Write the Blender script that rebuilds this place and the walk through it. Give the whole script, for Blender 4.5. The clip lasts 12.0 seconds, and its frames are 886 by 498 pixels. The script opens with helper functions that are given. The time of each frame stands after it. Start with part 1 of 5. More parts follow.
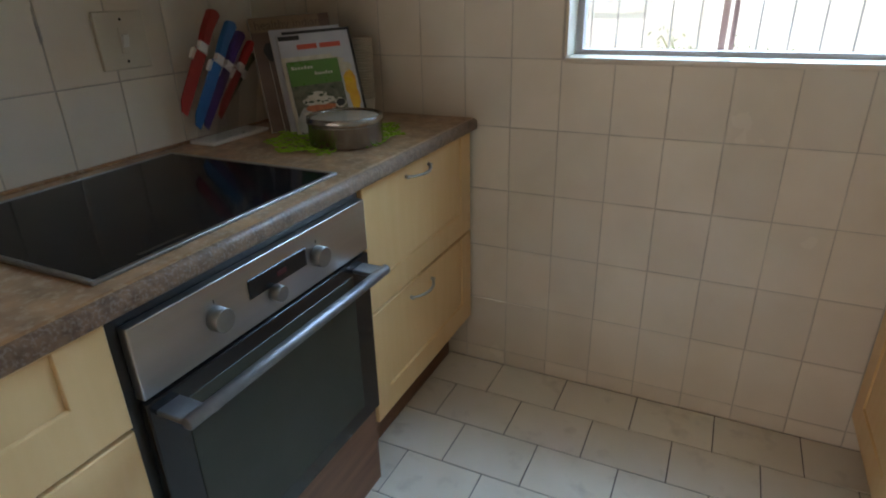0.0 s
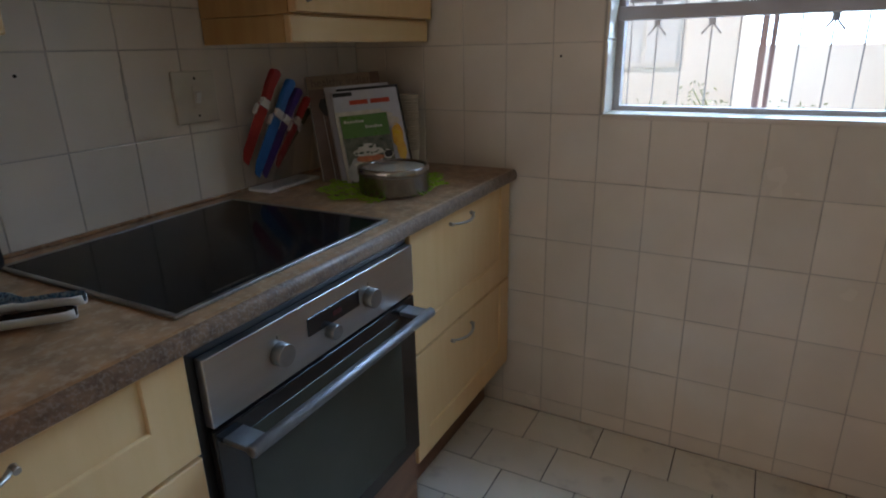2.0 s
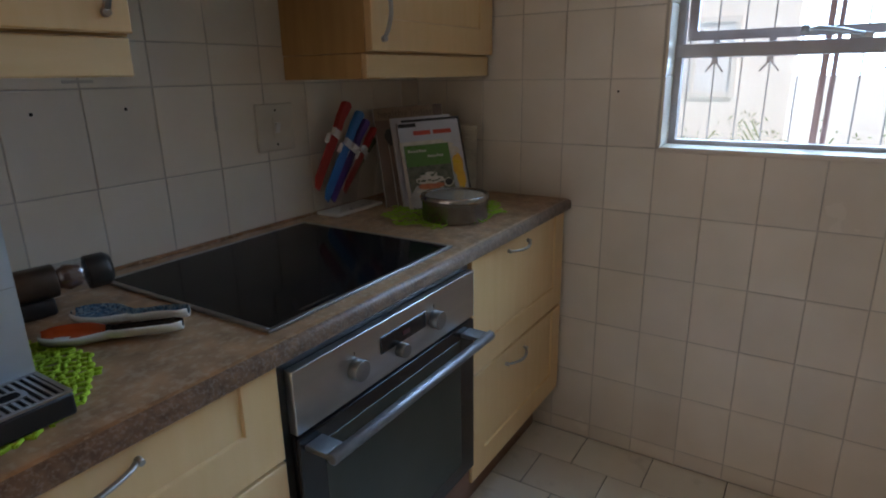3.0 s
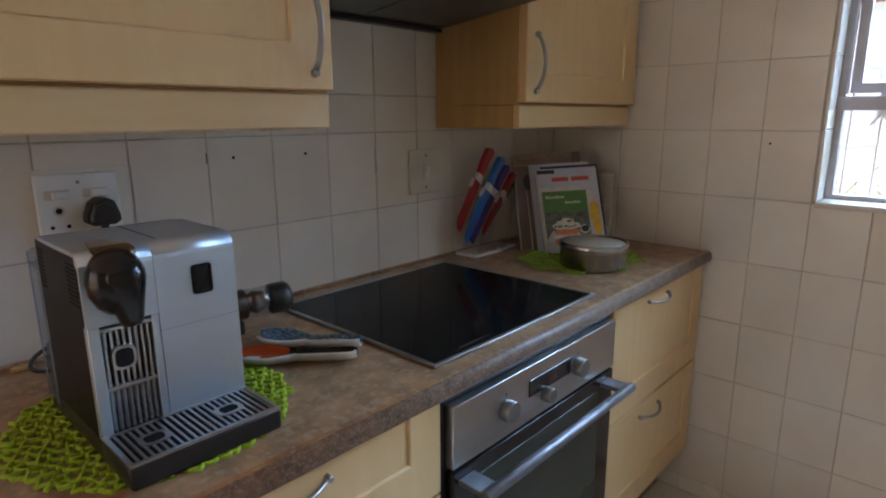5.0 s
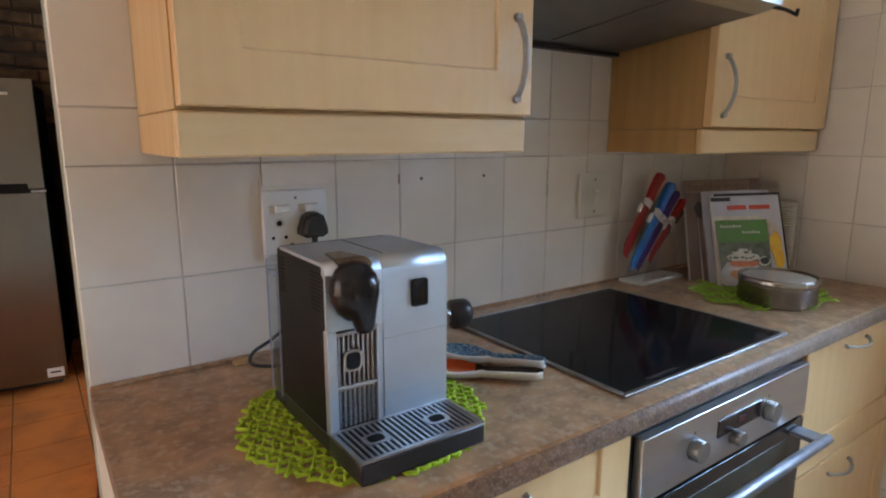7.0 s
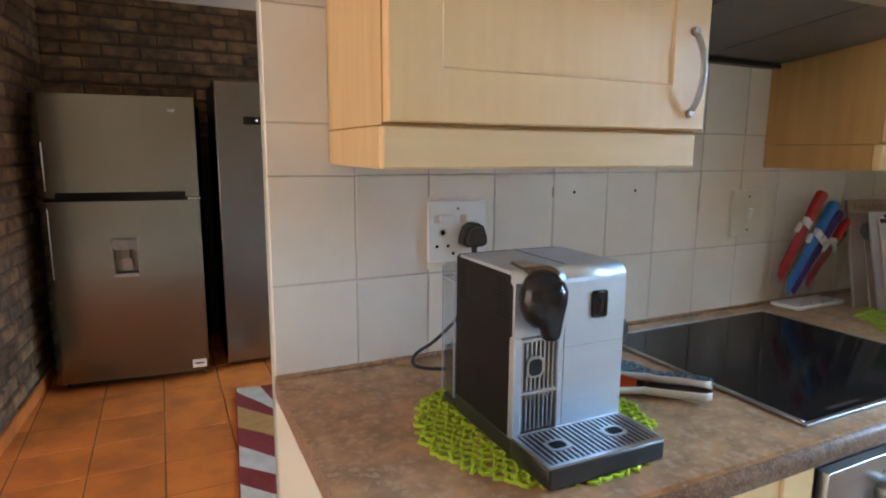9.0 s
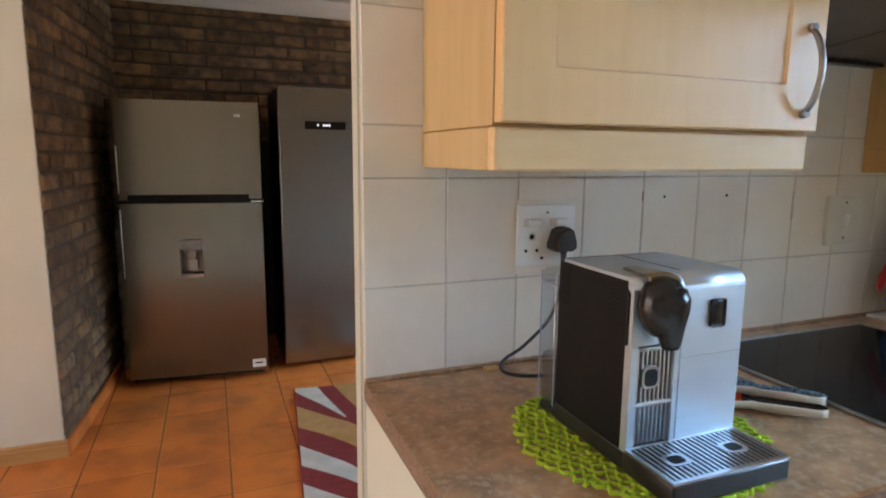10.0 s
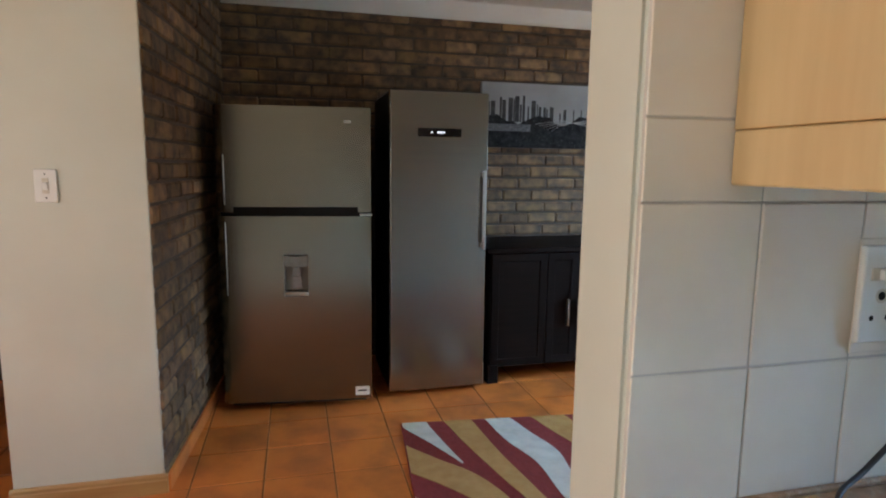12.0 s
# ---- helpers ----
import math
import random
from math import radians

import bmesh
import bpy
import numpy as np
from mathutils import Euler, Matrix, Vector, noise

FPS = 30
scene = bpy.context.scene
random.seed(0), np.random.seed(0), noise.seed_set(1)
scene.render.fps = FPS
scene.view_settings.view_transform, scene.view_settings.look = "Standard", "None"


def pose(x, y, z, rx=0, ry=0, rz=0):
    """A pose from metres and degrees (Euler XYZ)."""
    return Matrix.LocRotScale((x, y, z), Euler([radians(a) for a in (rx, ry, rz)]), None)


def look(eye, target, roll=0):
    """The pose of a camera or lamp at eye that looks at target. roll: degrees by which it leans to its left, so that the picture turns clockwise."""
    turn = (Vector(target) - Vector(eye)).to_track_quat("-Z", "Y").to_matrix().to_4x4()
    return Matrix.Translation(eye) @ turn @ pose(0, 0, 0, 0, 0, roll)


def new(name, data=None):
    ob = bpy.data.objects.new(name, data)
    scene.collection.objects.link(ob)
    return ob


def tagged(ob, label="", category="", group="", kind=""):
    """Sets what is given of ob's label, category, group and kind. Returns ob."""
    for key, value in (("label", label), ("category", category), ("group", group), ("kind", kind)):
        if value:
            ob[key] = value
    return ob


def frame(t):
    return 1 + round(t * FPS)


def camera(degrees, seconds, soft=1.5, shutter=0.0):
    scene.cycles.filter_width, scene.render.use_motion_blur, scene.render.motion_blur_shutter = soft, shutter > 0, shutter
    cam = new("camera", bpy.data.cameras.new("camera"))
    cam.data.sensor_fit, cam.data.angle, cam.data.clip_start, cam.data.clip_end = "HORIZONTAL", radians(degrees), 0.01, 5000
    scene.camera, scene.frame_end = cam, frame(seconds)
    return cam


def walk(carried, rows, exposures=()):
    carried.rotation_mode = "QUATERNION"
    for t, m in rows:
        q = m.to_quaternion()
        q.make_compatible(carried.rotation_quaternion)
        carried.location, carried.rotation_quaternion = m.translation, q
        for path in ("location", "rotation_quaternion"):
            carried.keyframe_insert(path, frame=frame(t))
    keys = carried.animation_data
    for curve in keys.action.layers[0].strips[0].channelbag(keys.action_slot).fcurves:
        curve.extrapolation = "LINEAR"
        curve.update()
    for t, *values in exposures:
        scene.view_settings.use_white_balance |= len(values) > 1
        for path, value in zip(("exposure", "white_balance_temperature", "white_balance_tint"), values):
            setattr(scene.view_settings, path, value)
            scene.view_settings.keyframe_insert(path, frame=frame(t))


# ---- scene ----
cam = camera(74.3, 12.0, soft=2.0)

PATH = [
    (0, (-1.646, -1.27, 1.246), (0.002, -0.467, 0.446), -1.4),
    (0.5, (-1.665, -1.264, 1.255), (-0.003, -0.453, 0.493), -1.4),
    (1, (-1.679, -1.259, 1.259), (-0.01, -0.429, 0.534), -1.4),
    (1.5, (-1.688, -1.253, 1.264), (-0.019, -0.39, 0.576), -1.3),
    (2, (-1.715, -1.264, 1.266), (-0.058, -0.353, 0.617), -1.4),
    (2.5, (-1.754, -1.265, 1.277), (-0.119, -0.29, 0.663), -1.2),
    (3, (-1.797, -1.246, 1.293), (-0.183, -0.212, 0.722), -1.0),
    (3.2, (-1.809, -1.233, 1.299), (-0.204, -0.18, 0.739), -1.0),
    (5, (-1.894, -1.181, 1.318), (-0.457, 0.137, 0.876), -0.3),
    (5.5, (-1.923, -1.144, 1.318), (-0.551, 0.249, 0.899), -0.1),
    (6, (-1.946, -1.122, 1.32), (-0.653, 0.349, 0.915), 0.1),
    (6.5, (-1.973, -1.112, 1.319), (-0.755, 0.428, 0.936), -0.0),
    (7, (-1.995, -1.11, 1.324), (-0.857, 0.492, 0.951), 0.1),
    (7.2, (-1.999, -1.117, 1.322), (-0.898, 0.513, 0.959), 0.0),
    (8.8, (-2.095, -1.077, 1.321), (-1.212, 0.687, 0.992), 0.4),
    (9, (-2.113, -1.073, 1.323), (-1.258, 0.705, 0.995), 0.4),
    (9.5, (-2.152, -1.055, 1.325), (-1.366, 0.757, 1.008), 0.5),
    (10, (-2.192, -1.02, 1.317), (-1.466, 0.817, 1.005), 0.5),
    (10.5, (-2.211, -0.929, 1.308), (-1.554, 0.934, 1.0), 0.7),
    (11, (-2.241, -0.809, 1.315), (-1.653, 1.079, 1.015), 0.7),
    (11.5, (-2.276, -0.7, 1.317), (-1.747, 1.207, 1.031), 0.8),
    (12, (-2.314, -0.574, 1.316), (-1.828, 1.346, 1.034), 0.7),
]
EXPOSURES = [(0, -0.28, 7350, 21), (1.0, -0.52, 7250, 23), (2.0, -0.74, 7000, 26), (2.5, -0.74, 6950, 26), (3.2, -0.66, 6900, 26), (5.0, -0.08, 6950, 28),
             (5.5, 0.07, 6950, 28), (7.0, 0.62, 6950, 27), (9.0, 0.97, 6850, 23), (10.0, 0.92, 6800, 21), (10.5, 0.78, 6600, 18), (11.5, 0.74, 6250, 15), (12, 0.76, 6250, 14)]
walk(cam, [(t, look(eye, target, roll)) for t, eye, target, roll in PATH], EXPOSURES)

# ---- world and light ----
world = bpy.data.worlds.new("sky_world")
scene.world = world
world.use_nodes = True
wn = world.node_tree.nodes
sky = wn.new("ShaderNodeTexSky")
sky.sky_type = "NISHITA"
sky.sun_disc = False
sky.sun_elevation = radians(51.3)
sky.sun_rotation = radians(218.7)
wn["Background"].inputs[1].default_value = 0.15
world.node_tree.links.new(sky.outputs[0], wn["Background"].inputs[0])


def lamp(name, kind, energy, color, m, size=0.1, size_y=0.1):
    d = bpy.data.lights.new(name, kind)
    d.energy, d.color = energy, color
    if kind == "AREA":
        d.shape, d.size, d.size_y = "RECTANGLE", size, size_y
    else:
        d.angle = radians(0.6)
    ob = new(name, d)
    ob.matrix_world = m
    return ob


# The sun stands behind the house, so the yard past the kitchen window is lit and no sun falls indoors.
lamp("sun", "SUN", 5.0, (1.0, 0.95, 0.87), look((-6.0, -7.5, 12.0), (0, 0, 0)))
# Daylight in the openings that lie behind the camera and round the corner.
lamp("patio_door_light", "AREA", 23.5, (1.0, 0.825, 0.635), look((-4.72, -0.15, 1.2), (-2.4, -0.65, 2.3)), 2.1, 2.1)
lamp("dining_window_light", "AREA", 2.6, (1.0, 0.84, 0.62), look((1.52, 1.6, 1.5), (-3, 1.9, 0.9)), 1.6, 1.2)

kwl = lamp("kitchen_window_light", "AREA", 13.0, (0.27, 0.60, 1.0), look((0.088, -1.486, 1.60), (-1.3, -1.42, 0.42)), 1.2, 0.90)
kwl.data.spread = radians(89)

# ---- materials ----


def mat(name, c1, c2=None, scale=8.0, rough=0.5, metal=0.0, bump=0.0, bscale=120.0, stretch=(1, 1, 1), rnd=0.0,
        rvar=0.08, coat=0.0, spots=None, detail=4.0, spec=0.5):
    """Principled surface with two scales of variation and a fine relief, in world metres."""
    m = bpy.data.materials.new(name)
    m.use_nodes = True
    nt = m.node_tree
    b = nt.nodes["Principled BSDF"]
    L = nt.links.new
    c2 = c2 or tuple(x * 0.85 for x in c1)
    geo = nt.nodes.new("ShaderNodeNewGeometry")
    mp = nt.nodes.new("ShaderNodeMapping")
    mp.inputs["Scale"].default_value = stretch
    L(geo.outputs["Position"], mp.inputs["Vector"])
    vec = mp.outputs[0]
    n1 = nt.nodes.new("ShaderNodeTexNoise")
    n1.inputs["Scale"].default_value, n1.inputs["Detail"].default_value = scale, detail
    L(vec, n1.inputs["Vector"])
    r1 = nt.nodes.new("ShaderNodeValToRGB")
    r1.color_ramp.elements[0].position, r1.color_ramp.elements[1].position = 0.32, 0.68
    r1.color_ramp.elements[0].color, r1.color_ramp.elements[1].color = (*c1, 1), (*c2, 1)
    L(n1.outputs["Fac"], r1.inputs["Fac"])
    col = r1.outputs["Color"]
    if spots:
        sc, lo, hi, c3, amount = spots
        n3 = nt.nodes.new("ShaderNodeTexNoise")
        n3.inputs["Scale"].default_value, n3.inputs["Detail"].default_value = sc, 6
        L(vec, n3.inputs["Vector"])
        r3 = nt.nodes.new("ShaderNodeMapRange")
        r3.inputs["From Min"].default_value, r3.inputs["From Max"].default_value = lo, hi
        r3.inputs["To Max"].default_value = amount
        L(n3.outputs["Fac"], r3.inputs["Value"])
        mx = nt.nodes.new("ShaderNodeMixRGB")
        mx.inputs[2].default_value = (*c3, 1)
        L(r3.outputs[0], mx.inputs[0])
        L(col, mx.inputs[1])
        col = mx.outputs[0]
    if rnd:
        oi = nt.nodes.new("ShaderNodeObjectInfo")
        mr = nt.nodes.new("ShaderNodeMapRange")
        mr.inputs["To Min"].default_value, mr.inputs["To Max"].default_value = 1 - rnd, 1 + rnd
        L(oi.outputs["Random"], mr.inputs["Value"])
        hs = nt.nodes.new("ShaderNodeHueSaturation")
        L(mr.outputs[0], hs.inputs["Value"])
        L(col, hs.inputs["Color"])
        col = hs.outputs[0]
    L(col, b.inputs["Base Color"])
    n2 = nt.nodes.new("ShaderNodeTexNoise")
    n2.inputs["Scale"].default_value, n2.inputs["Detail"].default_value = bscale, 3
    L(vec, n2.inputs["Vector"])
    rr = nt.nodes.new("ShaderNodeMapRange")
    rr.inputs["To Min"].default_value = max(0.02, rough - rvar)
    rr.inputs["To Max"].default_value = min(1.0, rough + rvar)
    L(n1.outputs["Fac"], rr.inputs["Value"])
    L(rr.outputs[0], b.inputs["Roughness"])
    b.inputs["Metallic"].default_value = metal
    b.inputs["Coat Weight"].default_value = coat
    b.inputs["Specular IOR Level"].default_value = spec
    if bump:
        bp = nt.nodes.new("ShaderNodeBump")
        bp.inputs["Strength"].default_value, bp.inputs["Distance"].default_value = bump, 0.002
        L(n2.outputs["Fac"], bp.inputs["Height"])
        L(bp.outputs[0], b.inputs["Normal"])
    return m


def clear(name, tint, rough=0.02, gloss=0.12):
    """Thin clear sheet: see-through with a weak mirror gloss."""
    m = bpy.data.materials.new(name)
    m.use_nodes = True
    nt = m.node_tree
    out = nt.nodes["Material Output"]
    nt.nodes.remove(nt.nodes["Principled BSDF"])
    t = nt.nodes.new("ShaderNodeBsdfTransparent")
    t.inputs[0].default_value = (*tint, 1)
    g = nt.nodes.new("ShaderNodeBsdfGlossy")
    g.inputs["Roughness"].default_value = rough
    mx = nt.nodes.new("ShaderNodeMixShader")
    mx.inputs[0].default_value = gloss
    for a, c in ((t.outputs[0], mx.inputs[1]), (g.outputs[0], mx.inputs[2]), (mx.outputs[0], out.inputs[0])):
        nt.links.new(a, c)
    return m


def glow(name, color, strength):
    m = bpy.data.materials.new(name)
    m.use_nodes = True
    b = m.node_tree.nodes["Principled BSDF"]
    b.inputs["Base Color"].default_value = (0, 0, 0, 1)
    b.inputs["Emission Color"].default_value = (*color, 1)
    b.inputs["Emission Strength"].default_value = strength
    return m


M = {}
M["tile"] = mat("glazed_wall_tile", (0.74, 0.665, 0.565), (0.68, 0.605, 0.50), 5, 0.24, bump=0.12, bscale=45, rnd=0.05)
M["grout"] = mat("wall_grout", (0.55, 0.50, 0.44), (0.40, 0.36, 0.31), 10, 0.9, bump=0.3, bscale=300)
M["ftile"] = mat("cream_floor_tile", (0.84, 0.80, 0.70), (0.79, 0.75, 0.64), 9, 0.34, bump=0.15, bscale=90, rnd=0.05, spots=(16, 0.58, 0.74, (0.45, 0.41, 0.34), 0.4))
M["fgrout"] = mat("floor_grout", (0.05, 0.045, 0.04), (0.10, 0.09, 0.08), 14, 0.9, bump=0.3)
M["terra"] = mat("terracotta_tile", (0.64, 0.195, 0.038), (0.55, 0.15, 0.028), 5, 0.36, bump=0.2, bscale=60, rnd=0.10, spots=(5, 0.46, 0.82, (0.17, 0.06, 0.028), 0.65))
M["tgrout"] = mat("terracotta_grout", (0.16, 0.07, 0.03), (0.24, 0.11, 0.05), 20, 0.9, bump=0.3)
M["plaster"] = mat("cream_painted_plaster", (0.57, 0.565, 0.48), (0.535, 0.53, 0.447), 3, 0.6, bump=0.25, bscale=160)
M["ceil"] = mat("white_ceiling_paint", (0.78, 0.77, 0.74), (0.74, 0.73, 0.70), 3, 0.8, bump=0.1)
M["brick"] = mat("dark_face_brick", (0.235, 0.135, 0.064), (0.075, 0.054, 0.040), 15, 0.8, bump=1.0, bscale=55, rnd=0.38, spots=(6, 0.54, 0.70, (0.29, 0.175, 0.065), 0.6), spec=0.3, detail=8)
M["mortar"] = mat("dark_mortar", (0.06, 0.045, 0.034), (0.085, 0.062, 0.045), 14, 0.95, bump=0.5)
M["maple"] = mat("maple_laminate", (0.74, 0.475, 0.23), (0.71, 0.443, 0.203), 7, 0.36, bump=0.05, bscale=60, stretch=(6, 6, 0.6), rvar=0.05)
M["maple_h"] = mat("maple_laminate_lengthwise", (0.71, 0.48, 0.245), (0.67, 0.44, 0.212), 7, 0.36, bump=0.05, bscale=60, stretch=(0.6, 6, 6), rvar=0.05)
# Two darker maples: the shade of cabinet undersides and sides is in the colour.
M["maple_in"] = mat("maple_deep_shade", (0.50, 0.29, 0.10), (0.44, 0.245, 0.08), 7, 0.42, stretch=(6, 6, 0.6))
M["maple_s"] = mat("maple_side_shade", (0.56, 0.39, 0.195), (0.51, 0.345, 0.165), 7, 0.4, stretch=(6, 6, 0.6))
M["plinth"] = mat("brown_plinth_board", (0.22, 0.10, 0.055), (0.15, 0.07, 0.04), 7, 0.5, stretch=(0.6, 6, 6))
M["top"] = mat("brown_mottled_laminate", (0.46, 0.25, 0.120), (0.24, 0.138, 0.074), 22, 0.36, bump=0.1, bscale=220, spots=(85, 0.50, 0.64, (0.48, 0.36, 0.25), 0.55), detail=10, spec=0.4)
# Darker copy of the worktop laminate, with the upright edge's shade in its colour.
M["topedge"] = mat("shaded_edge_laminate", (0.24, 0.15, 0.098), (0.13, 0.085, 0.06), 70, 0.42, bump=0.15, bscale=260, spots=(230, 0.50, 0.62, (0.30, 0.25, 0.22), 0.55), detail=10, spec=0.35)
M["steel"] = mat("brushed_steel", (0.48, 0.47, 0.455), (0.43, 0.42, 0.41), 6, 0.34, 1.0, bump=0.03, bscale=300, stretch=(0.4, 6, 6), rvar=0.05)
M["niche"] = mat("grey_niche_plastic", (0.27, 0.245, 0.21), (0.23, 0.21, 0.18), 12, 0.4)
M["knob"] = mat("satin_knob_metal", (0.30, 0.295, 0.28), (0.25, 0.245, 0.235), 30, 0.42, 1.0)
M["barsteel"] = mat("dull_round_bar_steel", (0.24, 0.24, 0.25), (0.19, 0.19, 0.20), 30, 0.5, 1.0)
M["steel_v"] = mat("brushed_appliance_steel", (0.215, 0.20, 0.172), (0.204, 0.19, 0.163), 4, 0.23, 1.0, stretch=(0.3, 6, 8), rvar=0.0)
M["steel_f"] = mat("dark_brushed_steel", (0.30, 0.286, 0.258), (0.286, 0.273, 0.247), 4, 0.25, 1.0, stretch=(0.3, 6, 8), rvar=0.0)
M["chrome"] = mat("satin_chrome", (0.50, 0.50, 0.49), (0.44, 0.44, 0.43), 30, 0.4, 1.0)
M["trim"] = mat("dull_hob_trim", (0.36, 0.345, 0.33), (0.30, 0.29, 0.275), 30, 0.42, 1.0)
M["ribmetal"] = mat("dark_satin_metal", (0.24, 0.24, 0.24), (0.19, 0.19, 0.19), 30, 0.36, 1.0)
M["ribs"] = mat("pale_satin_rib_metal", (0.50, 0.51, 0.52), (0.44, 0.45, 0.46), 30, 0.34, 1.0)
M["lever"] = mat("polished_dark_lever_metal", (0.42, 0.41, 0.40), (0.36, 0.35, 0.34), 30, 0.16, 1.0, rvar=0.03)
M["handle"] = mat("satin_nickel_handle", (0.38, 0.345, 0.305), (0.33, 0.30, 0.265), 30, 0.40, 1.0)
M["mill"] = mat("dark_coppery_metal", (0.12, 0.085, 0.065), (0.09, 0.065, 0.05), 30, 0.32, 0.8)
M["dullmetal"] = mat("dull_bow_metal", (0.34, 0.33, 0.31), (0.29, 0.28, 0.27), 30, 0.38, 1.0)
M["steel_t"] = mat("worn_tin_steel", (0.40, 0.385, 0.36), (0.32, 0.305, 0.285), 40, 0.24, 1.0)
# Silver aluminium; the window's blue reflection is partly put into its colour.
M["alu"] = mat("machine_aluminium", (0.56, 0.64, 0.71), (0.52, 0.60, 0.67), 5, 0.44, 1.0, bump=0.02, bscale=400, stretch=(0.3, 5, 5), rvar=0.04)
M["black"] = mat("black_plastic", (0.014, 0.013, 0.013), (0.02, 0.018, 0.017), 12, 0.35, bump=0.05)
M["gblack"] = mat("gloss_black_plastic", (0.010, 0.009, 0.009), (0.014, 0.012, 0.012), 12, 0.17, spec=0.35)
M["sblack"] = mat("satin_black_plastic", (0.008, 0.007, 0.0065), (0.011, 0.009, 0.0085), 12, 0.2, spec=0.4)
M["dgrey"] = mat("dark_grey_side_panel", (0.010, 0.0098, 0.0098), (0.008, 0.0078, 0.0078), 10, 0.42, bump=0.08, bscale=400, spec=0.14)
M["hobglass"] = mat("black_ceramic_glass", (0.005, 0.005, 0.006), (0.008, 0.008, 0.008), 6, 0.10, rvar=0.03, spec=0.065)
M["ovenglass"] = mat("dark_oven_glass", (0.042, 0.044, 0.033), (0.034, 0.036, 0.027), 4, 0.24, rvar=0.04, spec=0.2)
M["white"] = mat("white_plastic", (0.72, 0.71, 0.68), (0.66, 0.65, 0.61), 12, 0.32)
M["cream"] = mat("aged_cream_plastic", (0.60, 0.55, 0.45), (0.54, 0.49, 0.40), 12, 0.35)
M["foam"] = mat("cream_foam_cup", (0.58, 0.53, 0.43), (0.52, 0.47, 0.38), 20, 0.6)
M["lime"] = mat("lime_green_felt", (0.40, 0.58, 0.025), (0.32, 0.49, 0.02), 60, 0.85, bump=0.5, bscale=700)
M["green"] = mat("green_crochet_cotton", (0.34, 0.58, 0.05), (0.26, 0.48, 0.035), 60, 0.9, bump=0.6, bscale=700)
M["hood"] = mat("grey_hood_metal", (0.17, 0.16, 0.15), (0.13, 0.125, 0.12), 6, 0.42, 0.6, bump=0.03)
M["dark"] = mat("dark_void", (0.006, 0.006, 0.006), (0.01, 0.01, 0.01), 6, 0.7, spec=0.2)
M["darkwood"] = mat("espresso_wood", (0.010, 0.006, 0.005), (0.006, 0.0045, 0.004), 6, 0.6, stretch=(0.6, 6, 6), bump=0.1, spec=0.08)
M["skirt"] = mat("varnished_pine_skirting", (0.46, 0.27, 0.10), (0.38, 0.2, 0.07), 6, 0.35, stretch=(0.6, 6, 6))
# Grey frame paint, lightened and tinted purple to hold the flare.
M["winframe"] = mat("flare_tinted_window_steel", (0.50, 0.46, 0.46), (0.42, 0.39, 0.39), 12, 0.45, bump=0.1)
M["glass"] = clear("window_glass", (0.98, 0.99, 0.99), 0.02, 0.04)
M["acrylic"] = clear("clear_acrylic", (0.94, 0.94, 0.94), 0.05, 0.05)
M["lidclear"] = clear("clear_lid_plastic", (0.96, 0.96, 0.95), 0.12, 0.16)
M["water"] = clear("tank_water", (0.80, 0.90, 0.95), 0.10, 0.40)
M["smoke"] = clear("clear_grey_plastic", (0.86, 0.91, 0.95), 0.08, 0.16)
M["tankedge"] = mat("grey_clear_plastic_edge", (0.34, 0.38, 0.46), (0.26, 0.30, 0.38), 20, 0.2)
M["red"] = mat("red_plastic", (0.36, 0.015, 0.012), (0.30, 0.012, 0.010), 20, 0.35)
M["blue"] = mat("blue_plastic", (0.015, 0.17, 0.46), (0.012, 0.14, 0.40), 20, 0.35)
M["navy"] = mat("navy_plastic", (0.02, 0.05, 0.20), (0.02, 0.04, 0.16), 20, 0.35)
M["purple"] = mat("dark_purple_plastic", (0.075, 0.03, 0.19), (0.06, 0.022, 0.15), 20, 0.35)
M["kgreen"] = mat("olive_plastic", (0.09, 0.10, 0.03), (0.07, 0.08, 0.03), 20, 0.35)
M["paper"] = mat("page_edges", (0.62, 0.60, 0.56), (0.48, 0.45, 0.42), 60, 0.8, stretch=(1, 1, 12))
M["rug_red"] = mat("dark_red_pile", (0.20, 0.016, 0.012), (0.155, 0.012, 0.010), 40, 0.95, bump=0.8, bscale=500)
M["rug_cream"] = mat("cream_pile", (0.55, 0.53, 0.46), (0.42, 0.41, 0.36), 12, 0.95, bump=0.8, bscale=500)
M["rug_tan"] = mat("tan_pile", (0.42, 0.24, 0.075), (0.36, 0.19, 0.055), 20, 0.95, bump=0.8, bscale=500)


def paint(name, c, rough=0.4):
    return mat(name, c, tuple(x * 0.88 for x in c), 30, rough)


# ---- shape helpers ----


def part(name, bm, material, parent=None, label=""):
    """Link a bmesh as one mesh object under a thing or part."""
    me = bpy.data.meshes.new(name)
    bm.to_mesh(me)
    bm.free()
    me.materials.append(material)
    ob = new(name, me)
    if parent:
        ob.parent = parent
    if label:
        ob["label"] = label
    return ob


def thing(name, label, category, m=None, group="", kind=""):
    ob = new(name)
    ob.empty_display_size = 0.05
    if m is not None:
        ob.matrix_world = m
    return tagged(ob, label, category, group, kind)


def setting(name, bm, material, label, category):
    return tagged(part(name, bm, material), label, category, "", "structure")


